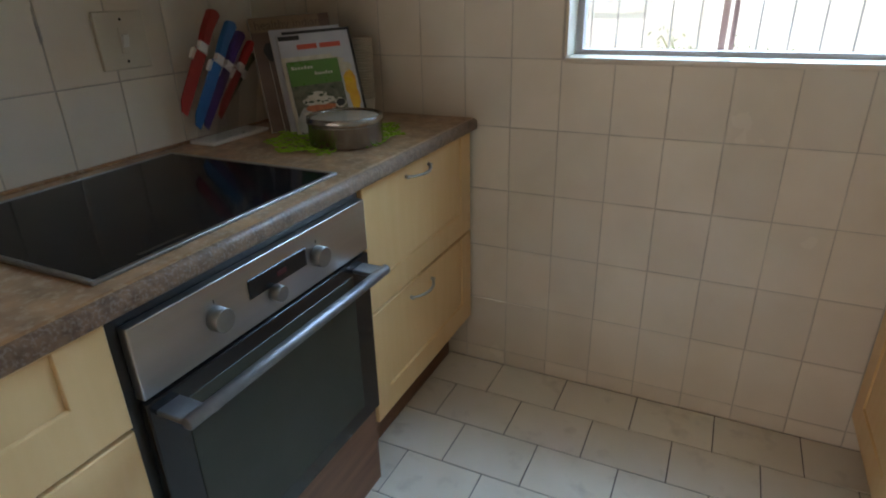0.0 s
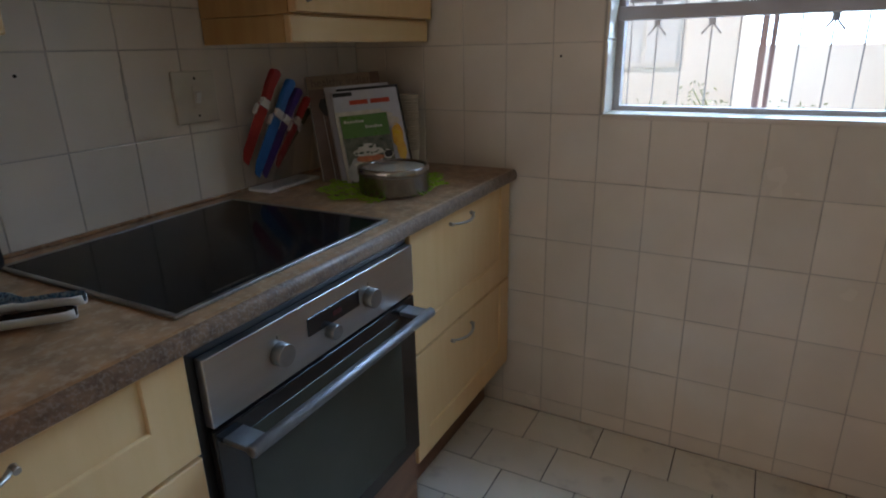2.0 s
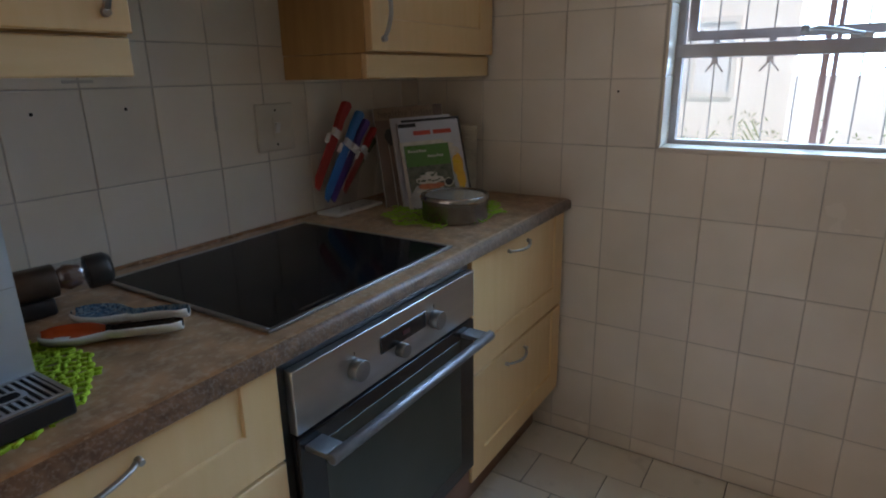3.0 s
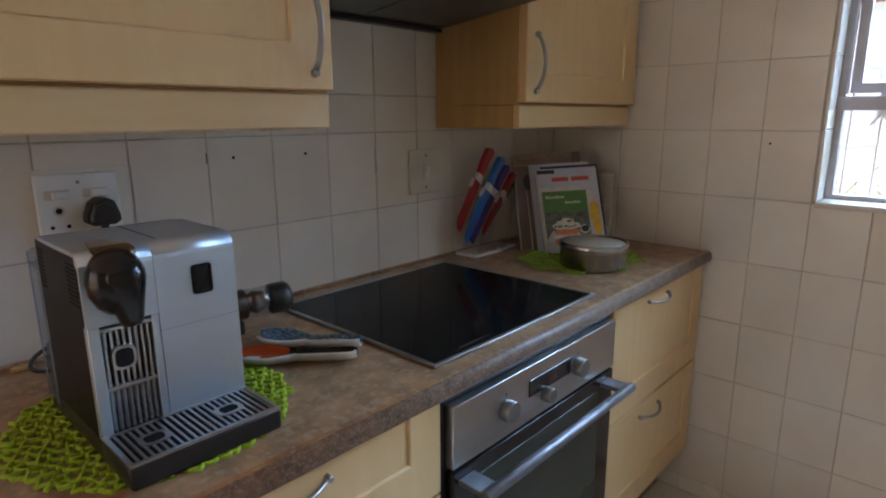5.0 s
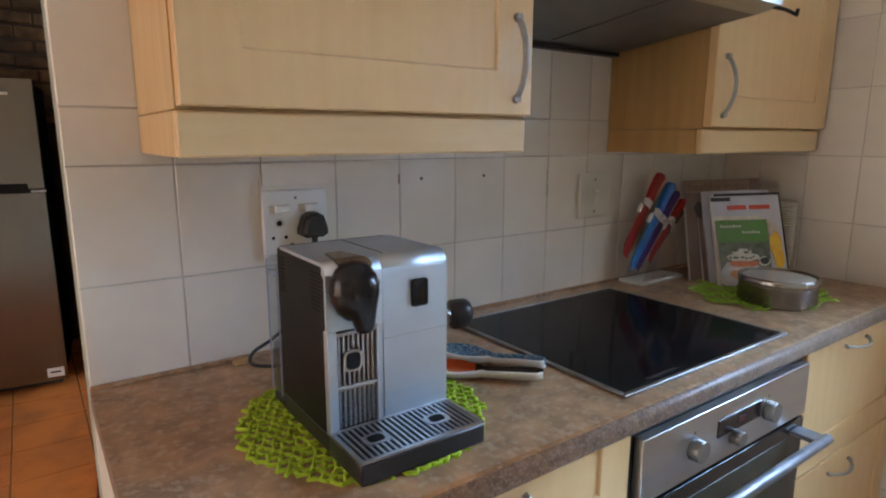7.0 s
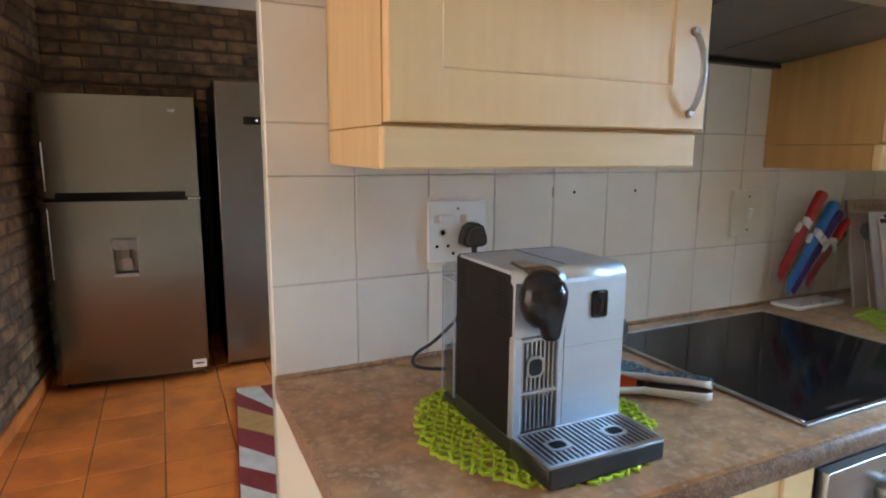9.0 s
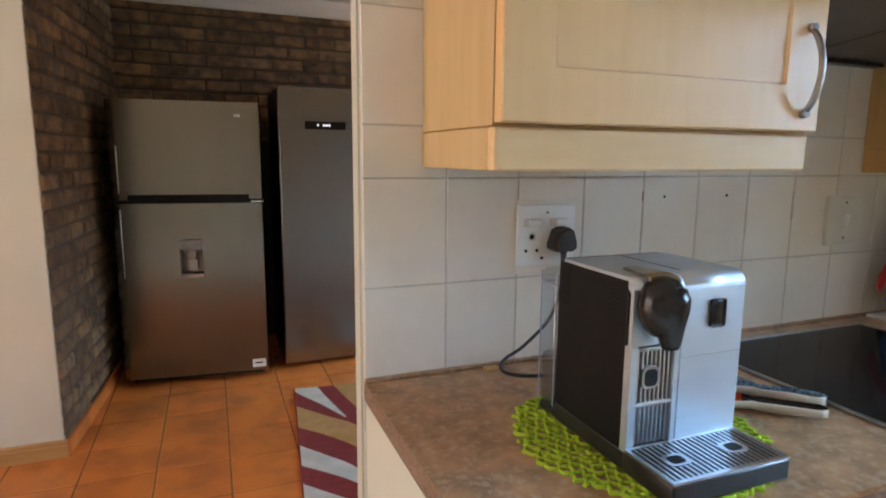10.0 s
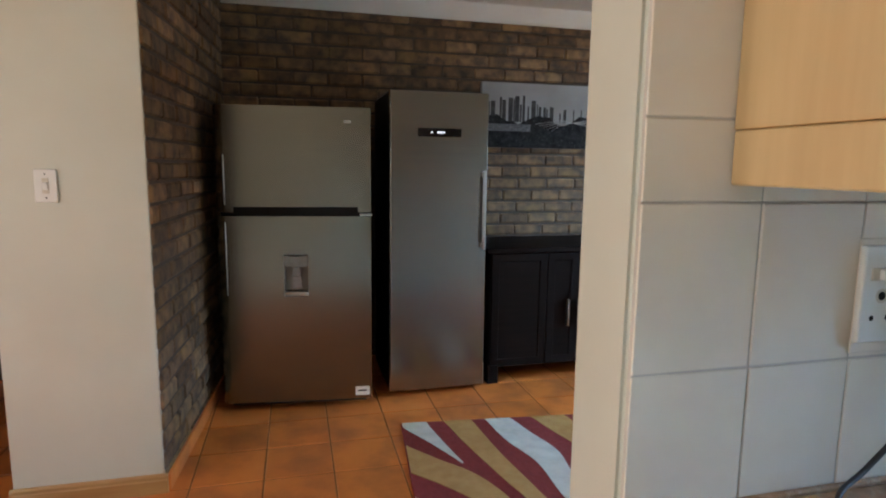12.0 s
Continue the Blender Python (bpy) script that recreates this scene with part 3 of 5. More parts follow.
# ---- oven ----


def oven():
    x0, x1 = -1.236, -0.634
    t = thing("built_in_oven", "stainless steel built-in electric oven with dark glass door", "oven", pose(-0.935, -0.3, KF))

    def P(n, bm, mt, par, lab=""):
        bmesh.ops.translate(bm, vec=(0.935, 0.3, -KF), verts=bm.verts)
        return part(n, bm, mt, par, lab)

    P("body", box(x0 - 0.008, x1 + 0.004, -0.568, -0.02, 0.16, TOP - 0.036), M["black"], t)
    # Wood panel below the door; its shade is given by the dark plinth brown.
    P("plinth", box(x0 - 0.008, x1 + 0.004, -0.57, -0.47, KF, 0.285), M["plinth"], t, "wood plinth under the oven, its shade coloured in as reddish brown")
    pan = P("control_panel", box(x0 + 0.012, x1, -0.588, -0.569, 0.724, 0.842, 0.002, 2), M["steel"], t, "brushed steel control panel")
    P("display", box(-1.0, -0.845, -0.5905, -0.587, 0.776, 0.812, 0.001, 1), M["gblack"], pan, "black clock display")
    P("digits", box(-0.930, -0.905, -0.5915, -0.5903, 0.789, 0.799), glow("red_digits", (0.6, 0.04, 0.02), 0.03), pan, "faint red clock digits")
    for x, r in ((-1.075, 0.021), (-0.940, 0.0155), (-0.812, 0.021)):
        z = 0.781 if r > 0.02 else 0.763
        P("knob", cyl((x, -0.5875, z), (0, -1, 0), r, 0.021, 32, r * 0.97, None, 0.0012), M["knob"], pan, "round satin metal knob")
        P("mark", box(x - 0.0008, x + 0.0008, -0.5888, -0.5878, z + r + 0.006, z + r + 0.012), M["dgrey"], pan)
    d = P("door", box(x0 + 0.012, x1, -0.588, -0.569, 0.29, 0.716, 0.003, 2), M["gblack"], t, "black oven door")
    P("window_glass", box(-1.165, -0.700, -0.5895, -0.587, 0.335, 0.685, 0.001, 1), M["ovenglass"], d, "dark tinted oven glass")
    bm = cyl((-1.212, -0.648, 0.695), (1, 0, 0), 0.0112, 0.556, 24, bev=0.002)
    P("handle", bm, M["barsteel"], d, "round brushed steel door handle")
    for x in (-1.212, -0.700):
        P("bracket", box(x, x + 0.044, -0.648, -0.587, 0.690, 0.700, 0.002, 1), M["barsteel"], d)


oven()


def hob():
    t = thing("ceramic_hob", "black ceramic glass hob with thin metal frame in the worktop", "hob", pose(-0.935, -0.30, TOP))
    a, b, c, d = -0.291, 0.270, -0.249, 0.240
    part("glass", box(a + 0.008, b - 0.008, c + 0.008, d - 0.008, -0.02, 0.0045), M["hobglass"], t)
    bm = bmesh.new()
    for q in ((a, b, c, c + 0.010), (a, b, d - 0.010, d), (a, a + 0.010, c + 0.010, d - 0.010), (b - 0.010, b, c + 0.010, d - 0.010)):
        box(*q, 0.0002, 0.0065, 0.002, 2, bm)
    part("frame", bm, M["trim"], t, "brushed metal hob trim")
    ring = mat("faint_zone_print", (0.035, 0.035, 0.035), (0.03, 0.03, 0.03), 20, 0.2)
    part("marking", box(-0.2, -0.11, c + 0.022, c + 0.030, 0.0045, 0.0049), ring, t)


hob()

# ---- wall cabinets and hood ----


def wall_unit(label, x0, x1, zp, hx, stile_l):
    t = thing("wall_cabinet", label, "kitchen cabinet", pose((x0 + x1) / 2, -0.15, zp), "wall cabinets")

    def P(n, bm, mt, par, lab=""):
        bmesh.ops.translate(bm, vec=(-(x0 + x1) / 2, 0.15, -zp), verts=bm.verts)
        return part(n, bm, mt, par, lab)

    zd = zp + 0.066
    # Body and sides take the maples with shade mixed into their colour.
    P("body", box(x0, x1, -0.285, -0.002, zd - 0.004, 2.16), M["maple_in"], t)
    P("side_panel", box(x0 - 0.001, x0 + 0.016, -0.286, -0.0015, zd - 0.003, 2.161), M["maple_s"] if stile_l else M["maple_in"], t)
    pel = bmesh.new()
    box(x0 - 0.002, x1, -0.292, -0.272, zp, zd - 0.005, 0.004, 2, pel)
    P("pelmet", pel, M["maple_h"], t, "rounded maple light pelmet")
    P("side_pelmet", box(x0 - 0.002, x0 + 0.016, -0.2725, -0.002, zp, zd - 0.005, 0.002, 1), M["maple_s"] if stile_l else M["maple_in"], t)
    d = P("door", shaker(x0 + 0.001, x1 - 0.003, zd, 2.158, -0.309, 0.083, 0.076, 0.076, 0.022, 0.0045), M["maple"], t, "framed maple door")
    P("handle", bow((hx, -0.310, zd + 0.028), (hx, -0.310, zd + 0.166), (-0.004, -0.030, 0), 0.0062), M["handle"], d, "dull metal bow handle")


wall_unit("maple wall cabinet with framed door above the coffee machine", -1.830, -1.226, 1.298, -1.269, True)
wall_unit("maple wall cabinet with framed door in the window corner", -0.633, -0.012, 1.286, -0.590, False)


def hood():
    t = thing("cooker_hood", "slim dark grey cooker hood between the wall cabinets", "cooker hood", pose(-0.93, -0.2, 1.55))

    def P(n, bm, mt, par, lab=""):
        bmesh.ops.translate(bm, vec=(0.93, 0.2, -1.55), verts=bm.verts)
        return part(n, bm, mt, par, lab)

    def zz(y):
        return 1.552 - 0.112 * y

    P("body", slab([(-0.003, zz(0)), (-0.425, zz(-0.425)), (-0.44, zz(-0.43) + 0.03), (-0.44, 1.66), (-0.003, 1.66)], -1.222, -0.638, "x"), M["hood"], t)
    for a, b in ((-1.215, -0.935), (-0.930, -0.645)):
        P("filter", slab([(-0.055, zz(-0.055) - 0.004), (-0.40, zz(-0.40) - 0.004), (-0.40, zz(-0.40) + 0.004), (-0.055, zz(-0.055) + 0.004)], a, b, "x"), M["hood"], t, "grey metal filter panel")
    P("back_strip", box(-1.222, -0.638, -0.03, -0.003, 1.543, 1.552, 0.001, 1), M["black"], t)
    P("lip", slab([(-0.40, zz(-0.40) - 0.006), (-0.455, zz(-0.455) - 0.002), (-0.458, zz(-0.455) + 0.02), (-0.44, zz(-0.44) + 0.02)], -1.222, -0.650, "x"), M["steel"], t, "pale metal front lip")
    P("pull_hook", tube([(-0.655, -0.44, 1.600), (-0.648, -0.462, 1.592), (-0.643, -0.485, 1.578), (-0.655, -0.49, 1.586)], 0.004, 8), M["gblack"], t, "bent black pull hook")
    P("upper_box", box(-1.222, -0.638, -0.285, -0.003, 1.661, 2.16), M["maple"], t)


hood()

# ---- sockets and switches ----


def switch_plate(m, w, h, rockers, label):
    t = thing("light_switch", label, "light switch", m)
    part("plate", box(-w / 2, w / 2, -0.009, 0.0, -h / 2, h / 2, 0.003, 2), M["white"] if w < 0.1 else M["cream"], t)
    for x in rockers:
        part("rocker_surround", box(x - 0.011, x + 0.011, -0.0105, -0.008, -0.028, 0.028, 0.0008, 1), M["cream"], t)
        bm = box(x - 0.008, x + 0.008, -0.017, -0.010, -0.014, 0.014, 0.001, 1)
        bmesh.ops.rotate(bm, verts=bm.verts, cent=(x, -0.011, 0), matrix=Matrix.Rotation(radians(14), 3, "X"))
        part("rocker", bm, M["white"], t)
    for z in (-h * 0.36, h * 0.36):
        part("screw", cyl((0, -0.0085, z), (0, -1, 0), 0.0032, 0.0012, 10), M["dgrey"], t)


switch_plate(pose(-0.687, -0.0008, 1.165), 0.128, 0.125, (0.0,), "aged cream switch plate with one rocker on the tiles")
switch_plate(pose(-3.203, 1.884, 1.225), 0.075, 0.122, (0.0,), "white light switch on the plaster pier")


def socket():
    t = thing("wall_socket", "white double wall socket with switches and three-pin holes", "wall socket", pose(-1.570, -0.0008, 1.163))
    part("backing", box(-0.064, 0.088, -0.0022, 0.0, -0.078, 0.070, 0.001, 1), M["tile"], t)
    part("plate", box(-0.066, 0.066, -0.012, -0.003, -0.062, 0.062, 0.003, 2), M["white"], t)
    for x in (-0.032, 0.028):
        part("switch_well", box(x - 0.022, x + 0.018, -0.0135, -0.011, 0.018, 0.034, 0.001, 1), M["cream"], t)
        part("switch", box(x - 0.010, x + 0.017, -0.020, -0.012, 0.019, 0.033, 0.0015, 1), M["white"], t)
    part("screw", cyl((0, -0.0115, 0.046), (0, -1, 0), 0.003, 0.0015, 12), M["ribmetal"], t)
    for x, z, r in ((-0.034, -0.002, 0.0055), (-0.047, -0.030, 0.0035), (-0.022, -0.030, 0.0035), (-0.010, -0.046, 0.0035)):
        part("pin_hole", cyl((x, -0.0118, z), (0, -1, 0), r, 0.0007, 14), M["dark"], t)
    bm = cyl((-0.034, -0.0116, -0.002), (0, -1, 0), 0.0095, 0.0006, 18)
    part("pin_ring", bm, M["cream"], t)


socket()


def plug():
    t = thing("power_plug", "black three-pin plug and cable in the wall socket", "plug", pose(-1.574, 0, 1.163))
    out = [(0.005, -0.026), (0.005, -0.014), (0.014, 0.010), (0.026, 0.017), (0.040, 0.017), (0.052, 0.010), (0.060, -0.014), (0.060, -0.026), (0.05, -0.032), (0.015, -0.032)]
    bm = slab(out, -0.013, -0.045, "y")
    bmesh.ops.bevel(bm, geom=[e for e in bm.edges if all(v.co.y < -0.04 for v in e.verts)], offset=0.008, segments=3, affect="EDGES")
    bmesh.ops.recalc_face_normals(bm, faces=bm.faces)
    part("plug_body", bm, M["black"], t)
    part("strain_relief", cyl((0.034, -0.03, -0.03), (0, 0, -1), 0.007, 0.028, 12, 0.0045), M["black"], t)
    part("cable", tube(spline([(0.034, -0.03, -0.055), (0.030, -0.032, -0.10), (0.005, -0.035, -0.165), (-0.055, -0.04, -0.215), (-0.105, -0.05, -0.236), (-0.115, -0.065, -0.252), (-0.085, -0.085, -0.2575), (-0.03, -0.105, -0.2575), (0.02, -0.13, -0.2575)], 8), 0.0036, 8), M["black"], t)


plug()
tagged(part("wood_chip", box(-1.712, -1.680, -0.034, -0.018, TOP, TOP + 0.008, 0.002, 1), M["skirt"]), "small brown wooden chip on the worktop by the tiles", "wood scrap")

# ---- coffee machine on its mat ----


def lattice(rx, ry, cell, width, thick, seed, wave=0.0, n=0, jit=0.3, sag=0.0):
    """A round mat of irregular open cells with rounded strands."""
    rng = random.Random(seed)
    bm = bmesh.new()
    pts = {}

    def node(i, j, k):
        key = (i, j, k)
        if key not in pts:
            x = cell * math.sqrt(3) * (i + j / 2)
            y = cell * (1.5 * j + k)
            pts[key] = Vector((x + rng.gauss(0, cell * jit), y + rng.gauss(0, cell * jit), 0))
        return pts[key]

    def inside(v):
        a = math.atan2(v.y / ry, v.x / rx)
        return math.hypot(v.x / rx, v.y / ry) < 1 + wave * math.sin(n * a) + 0.012 * math.sin(7 * a + seed)

    def rib(p, q):
        d = q - p
        if d.length < 1e-5:
            return
        d.normalize()
        s = Vector((-d.y, d.x, 0)) * width / 2
        bend = rng.gauss(0, 0.08) * cell
        mid = (p + q) / 2 + Vector((-d.y, d.x, 0)) * bend
        rings = []
        for c in (p - d * width * 0.3, mid, q + d * width * 0.3):
            h = thick * rng.uniform(0.9, 1.1)
            base = Vector((0, 0, sag * (math.sin(c.x * 60 + seed) * math.sin(c.y * 53) + 1) / 2))
            rings.append([bm.verts.new(c + base + s * a + Vector((0, 0, h * b))) for a, b in ((-1, 0), (-0.95, 0.6), (-0.5, 1.0), (0.5, 1.0), (0.95, 0.6), (1, 0))])
        for a, b in zip(rings, rings[1:]):
            for k in range(5):
                bm.faces.new((a[k], b[k], b[k + 1], a[k + 1])).smooth = True
        bm.faces.new(rings[0])
        bm.faces.new(rings[-1][::-1])

    R = int(max(rx, ry) / cell) + 3
    for j in range(-R, R + 1):
        for i in range(-2 * R, 2 * R + 1):
            a = node(i, j, 0)
            for b in (node(i, j, 1), node(i, j - 1, 1), node(i + 1, j - 1, 1)):
                if inside(a) and inside(b):
                    rib(a, b)
    return bm


MAT = thing("placemat", "round lime green cut-felt mat under the coffee machine", "placemat", pose(-1.603, -0.348, TOP + 0.0002))
part("felt", lattice(0.192, 0.192, 0.0100, 0.0056, 0.0044, 4, 0.0, 0, 0.24), M["lime"], MAT)
DOI = thing("doily", "round green crocheted doily under the tin", "doily", pose(-0.356, -0.332, TOP + 0.0002))
part("crochet", lattice(0.205, 0.170, 0.0125, 0.0034, 0.0030, 9, 0.06, 9, 0.22, 0.006), M["green"], DOI)


def coffee_machine():
    t = thing("coffee_machine", "silver and black capsule coffee machine with drip tray", "coffee machine", pose(-1.6045, -0.336, TOP + 0.004))
    w = 0.0955
    zt = 0.262
    # local front is y = -0.10, tray front at -0.192
    part("base", box(-w, w, -0.100, 0.073, 0.0, 0.028, 0.003, 2), M["black"], t)
    part("side_panel", box(-w, -w + 0.006, -0.090, 0.073, 0.026, zt - 0.003, 0.003, 2), M["dgrey"], t, "dark grey side panel")
    part("side_panel", box(w - 0.006, w, -0.090, 0.073, 0.026, zt - 0.003, 0.003, 2), M["dgrey"], t, "dark grey side panel")
    part("core", box(-w + 0.005, w - 0.005, -0.078, 0.071, 0.026, zt - 0.006), M["black"], t)
    # shell: front sheet that rolls back into the top
    prof = [(-0.100, 0.026), (-0.100, zt - 0.020)]
    for k in range(1, 7):
        a = math.pi / 2 * k / 6
        prof.append((-0.080 - 0.020 * math.cos(a), zt - 0.020 + 0.020 * math.sin(a)))
    prof += [(0.060, zt), (0.060, zt - 0.004)]
    inner = [(-0.080, zt - 0.006), (-0.094, zt - 0.020), (-0.094, 0.026)]

    def shell(x0, x1, z0=None):
        pr = [(y, max(z, z0) if z0 and i == 0 else z) for i, (y, z) in enumerate(prof)]
        inn = [(y, max(z, z0) if z0 and i == 2 else z) for i, (y, z) in enumerate(inner)]
        bm = slab(pr + inn, x0, x1, "x")
        for f in bm.faces:
            f.smooth = len(f.verts) == 4 and abs(f.normal.x) < 0.1 and 0.1 < abs(f.normal.y) < 0.99
        return bm

    part("front_panel", shell(-0.012, w - 0.0005), M["alu"], t, "brushed aluminium front and top")
    part("front_panel", shell(-w + 0.0005, -0.0125, 0.172), M["alu"], t, "brushed aluminium front and top")
    part("front_rail", box(-w + 0.0005, -w + 0.014, -0.100, -0.086, 0.026, 0.172, 0.001, 1), M["alu"], t)
    part("front_rail", box(-0.022, -0.0125, -0.100, -0.086, 0.026, 0.172, 0.001, 1), M["alu"], t)
    part("seam", box(-0.011, w - 0.001, -0.1005, -0.0995, 0.148, 0.1484), M["ribmetal"], t)
    part("rear_deck", box(-w + 0.003, w - 0.003, 0.060, 0.073, zt - 0.012, zt - 0.001, 0.003, 2), M["dgrey"], t, "dark rear strip")
    part("lid_seam", box(0.004, 0.0055, -0.070, 0.058, zt - 0.002, zt + 0.0006), M["dgrey"], t)
    # recessed cup bay with ribs
    bay = part("cup_bay", box(-w + 0.013, -0.021, -0.088, -0.080, 0.028, 0.172), M["dgrey"], t, "ribbed grey cup bay")
    for i in range(9):
        x = -w + 0.0175 + i * 0.0072
        part("rib", box(x, x + 0.0036, -0.0945, -0.087, 0.030, 0.168, 0.0008, 1), M["ribs"], bay)
    part("bay_step", box(-w + 0.013, -0.021, -0.0985, -0.086, 0.086, 0.0905, 0.001, 1), M["chrome"], bay)
    part("bay_lintel", box(-w + 0.013, -0.021, -0.0985, -0.086, 0.1625, 0.168, 0.001, 1), M["chrome"], bay)
    o = [(0.0125 * math.copysign(abs(math.cos(a)) ** 0.6, math.cos(a)), 0.014 * math.copysign(abs(math.sin(a)) ** 0.6, math.sin(a))) for a in [2 * math.pi * k / 24 for k in range(24)]]
    c = (-0.058, 0.126)
    part("nozzle_ring", slab([(c[0] + x * 1.15, c[1] + z * 1.1) for x, z in o], -0.0985, -0.090, "y"), M["ribs"], bay)
    part("nozzle_hole", slab([(c[0] + x * 0.85, c[1] + z * 0.85) for x, z in o], -0.0992, -0.0982, "y"), M["dark"], bay)
    part("clear_bin", box(-w + 0.016, -0.023, -0.0975, -0.093, 0.032, 0.086, 0.002, 1), M["smoke"], bay, "clear plastic capsule bin front")
    # spout head and its lever
    rows = [(-0.040, 0.004), (-0.037, 0.014), (-0.028, 0.024), (-0.012, 0.0315), (0.004, 0.034), (0.018, 0.032), (0.030, 0.026), (0.040, 0.018), (0.044, 0.004)]
    bm = turn(rows, 32, None, Matrix.Translation((-0.061, -0.113, 0.225)) @ Matrix.Diagonal((0.98, 0.85, 0.96, 1)))
    head = part("spout_head", bm, M["sblack"], t, "satin black rounded spout head")
    nose = turn([(-0.044, 0.005), (-0.0425, 0.0115), (-0.036, 0.0140), (-0.016, 0.0185), (0.006, 0.0245), (0.022, 0.0265), (0.034, 0.022), (0.041, 0.010)], 28, None,
                Matrix.Translation((-0.0555, -0.122, 0.216)) @ Matrix.Rotation(radians(-6), 4, "Y") @ Matrix.Diagonal((1.0, 0.92, 1.0, 1)))
    part("spout", nose, M["sblack"], head)
    part("neck", box(-0.078, -0.038, -0.116, -0.098, 0.240, 0.259, 0.005, 2), M["sblack"], head)
    half = spline([(0.0115, -0.042, 0), (0.016, -0.064, 0), (0.0215, -0.090, 0), (0.0235, -0.106, 0), (0.020, -0.118, 0), (0.011, -0.1225, 0)], 4)
    out = [(-0.057 - v.x, v.y) for v in half] + [(-0.057 + v.x, v.y) for v in half[::-1]]
    lev = slab(out, zt + 0.0005, zt + 0.0045, "z", r=0.0015)
    for v in lev.verts:
        v.co.z -= max(0, -0.096 - v.co.y) * 0.22
    part("lever", lev, M["lever"], t, "dark polished metal lever")
    part("button_window", box(0.033, 0.060, -0.1015, -0.0995, 0.186, 0.226, 0.004, 2), M["gblack"], t, "square black display window")
    # drip tray
    tray = part("drip_tray", box(-w - 0.002, w + 0.001, -0.192, -0.098, 0.0, 0.030, 0.004, 2), M["black"], t, "black drip tray")
    part("grid_rim", holed((-w - 0.001, w, -0.191, -0.100), (-w + 0.005, w - 0.006, -0.185, -0.105), 0.0295, 0.0325, "z"), M["ribs"], tray)
    part("sump", box(-w + 0.005, w - 0.006, -0.185, -0.105, 0.0298, 0.0304), M["dark"], tray)
    for i in range(21):
        x = -w + 0.009 + i * 0.00855
        part("grid_bar", box(x, x + 0.0036, -0.185, -0.105, 0.0303, 0.0322), M["ribs"], tray)
    for x in (-0.052, 0.045):
        part("grid_ring", slab([(x + a * 1.5, -0.146 + b * 1.0) for a, b in o], 0.0305, 0.0330, "z"), M["ribs"], tray)
        part("grid_hole", slab([(x + a * 0.95, -0.146 + b * 0.65) for a, b in o], 0.0328, 0.0334, "z"), M["dark"], tray)
    # water tank behind
    tank = part("water_tank", box(-w - 0.001, w - 0.02, 0.075, 0.121, 0.014, 0.240, 0.008, 3), M["smoke"], t, "clear plastic water tank")
    part("tank_foot", box(-w + 0.001, w - 0.02, 0.073, 0.120, 0.0, 0.014, 0.003, 1), M["black"], t)
    part("tank_water", box(-w + 0.002, w - 0.023, 0.078, 0.118, 0.016, 0.100, 0.004, 1), M["water"], tank)
    part("tank_lip", holed((-w - 0.0015, w - 0.0195, 0.0745, 0.1215), (-w + 0.001, w - 0.022, 0.077, 0.119), 0.214, 0.2165, "z"), M["tankedge"], tank)
    # Opaque bars added to imitate how clear plastic darkens at its edges.
    for x, y in ((-w - 0.0012, 0.1195), (-w - 0.0012, 0.076), (w - 0.022, 0.1195)):
        part("tank_edge", box(x, x + 0.002, y, y + 0.0018, 0.018, 0.234), M["tankedge"], tank)
    for i in range(10):
        z = 0.196 + i * 0.0055
        part("vent_slot", box(-w - 0.0006, -w + 0.001, -0.086, -0.055, z, z + 0.0028), M["dark"], t)
        part("vent_slot", box(-w - 0.0006, -w + 0.001, 0.042, 0.066, z, z + 0.0028), M["dark"], t)


coffee_machine()

# ---- spoon rests ----


def spoon_rest(m, label, body, bowl, blade, curl=0.0):
    t = thing("spoon_rest", label, "spoon rest", m, "spoon rests")
    L = 0.215
    bm = bmesh.new()
    rings = []
    N = 26
    for i in range(N + 1):
        u = i / N
        w = 0.038 * math.sqrt(max(0.0, 1 - ((u - 0.24) / 0.25) ** 2)) if u < 0.32 else 0.0
        w = max(w, 0.0165 if u > 0.5 else 0.012)
        w *= 0.45 if u < 0.02 else math.sqrt(max(0.12, 1 - (max(0.0, u - 0.92) / 0.082) ** 2))
        if 0.32 <= u < 0.5:
            k = (u - 0.32) / 0.18
            w = 0.036 * (1 - k) ** 1.5 + 0.0165 * (1 - (1 - k) ** 1.5)
        lift = 0.003 + 0.012 * max(0, u - 0.4) + curl * max(0, u - 0.6) * (1.25 - u) * 4
        y = u * L
        ring = []
        for s, dz in ((-1, 0.014), (-0.82, 0.0165), (-0.60, 0.007), (0, 0.0035), (0.60, 0.007), (0.82, 0.0165), (1, 0.014), (0.75, 0.002), (0, 0.0), (-0.75, 0.002)):
            ring.append(bm.verts.new((s * w, y, lift + dz - 0.003)))
        rings.append(ring)
    for a, b in zip(rings, rings[1:]):
        for k in range(10):
            f = bm.faces.new((a[k], b[k], b[(k + 1) % 10], a[(k + 1) % 10]))
            f.smooth = True
            if k in (1, 2, 3, 4):
                f.material_index = 1 if a[3].co.y < L * 0.42 else 2
    bm.faces.new(rings[0])
    bm.faces.new(rings[-1][::-1])
    bmesh.ops.recalc_face_normals(bm, faces=bm.faces)
    ob = part("dish", bm, body, t)
    for mm in (bowl, blade):
        ob.data.materials.append(mm)
    return t


ORANGE, REDB = paint("orange_glaze", (0.55, 0.07, 0.015), 0.15), paint("cream_glaze", (0.76, 0.72, 0.64), 0.15)
DGL = paint("dark_glaze", (0.025, 0.018, 0.016), 0.15)
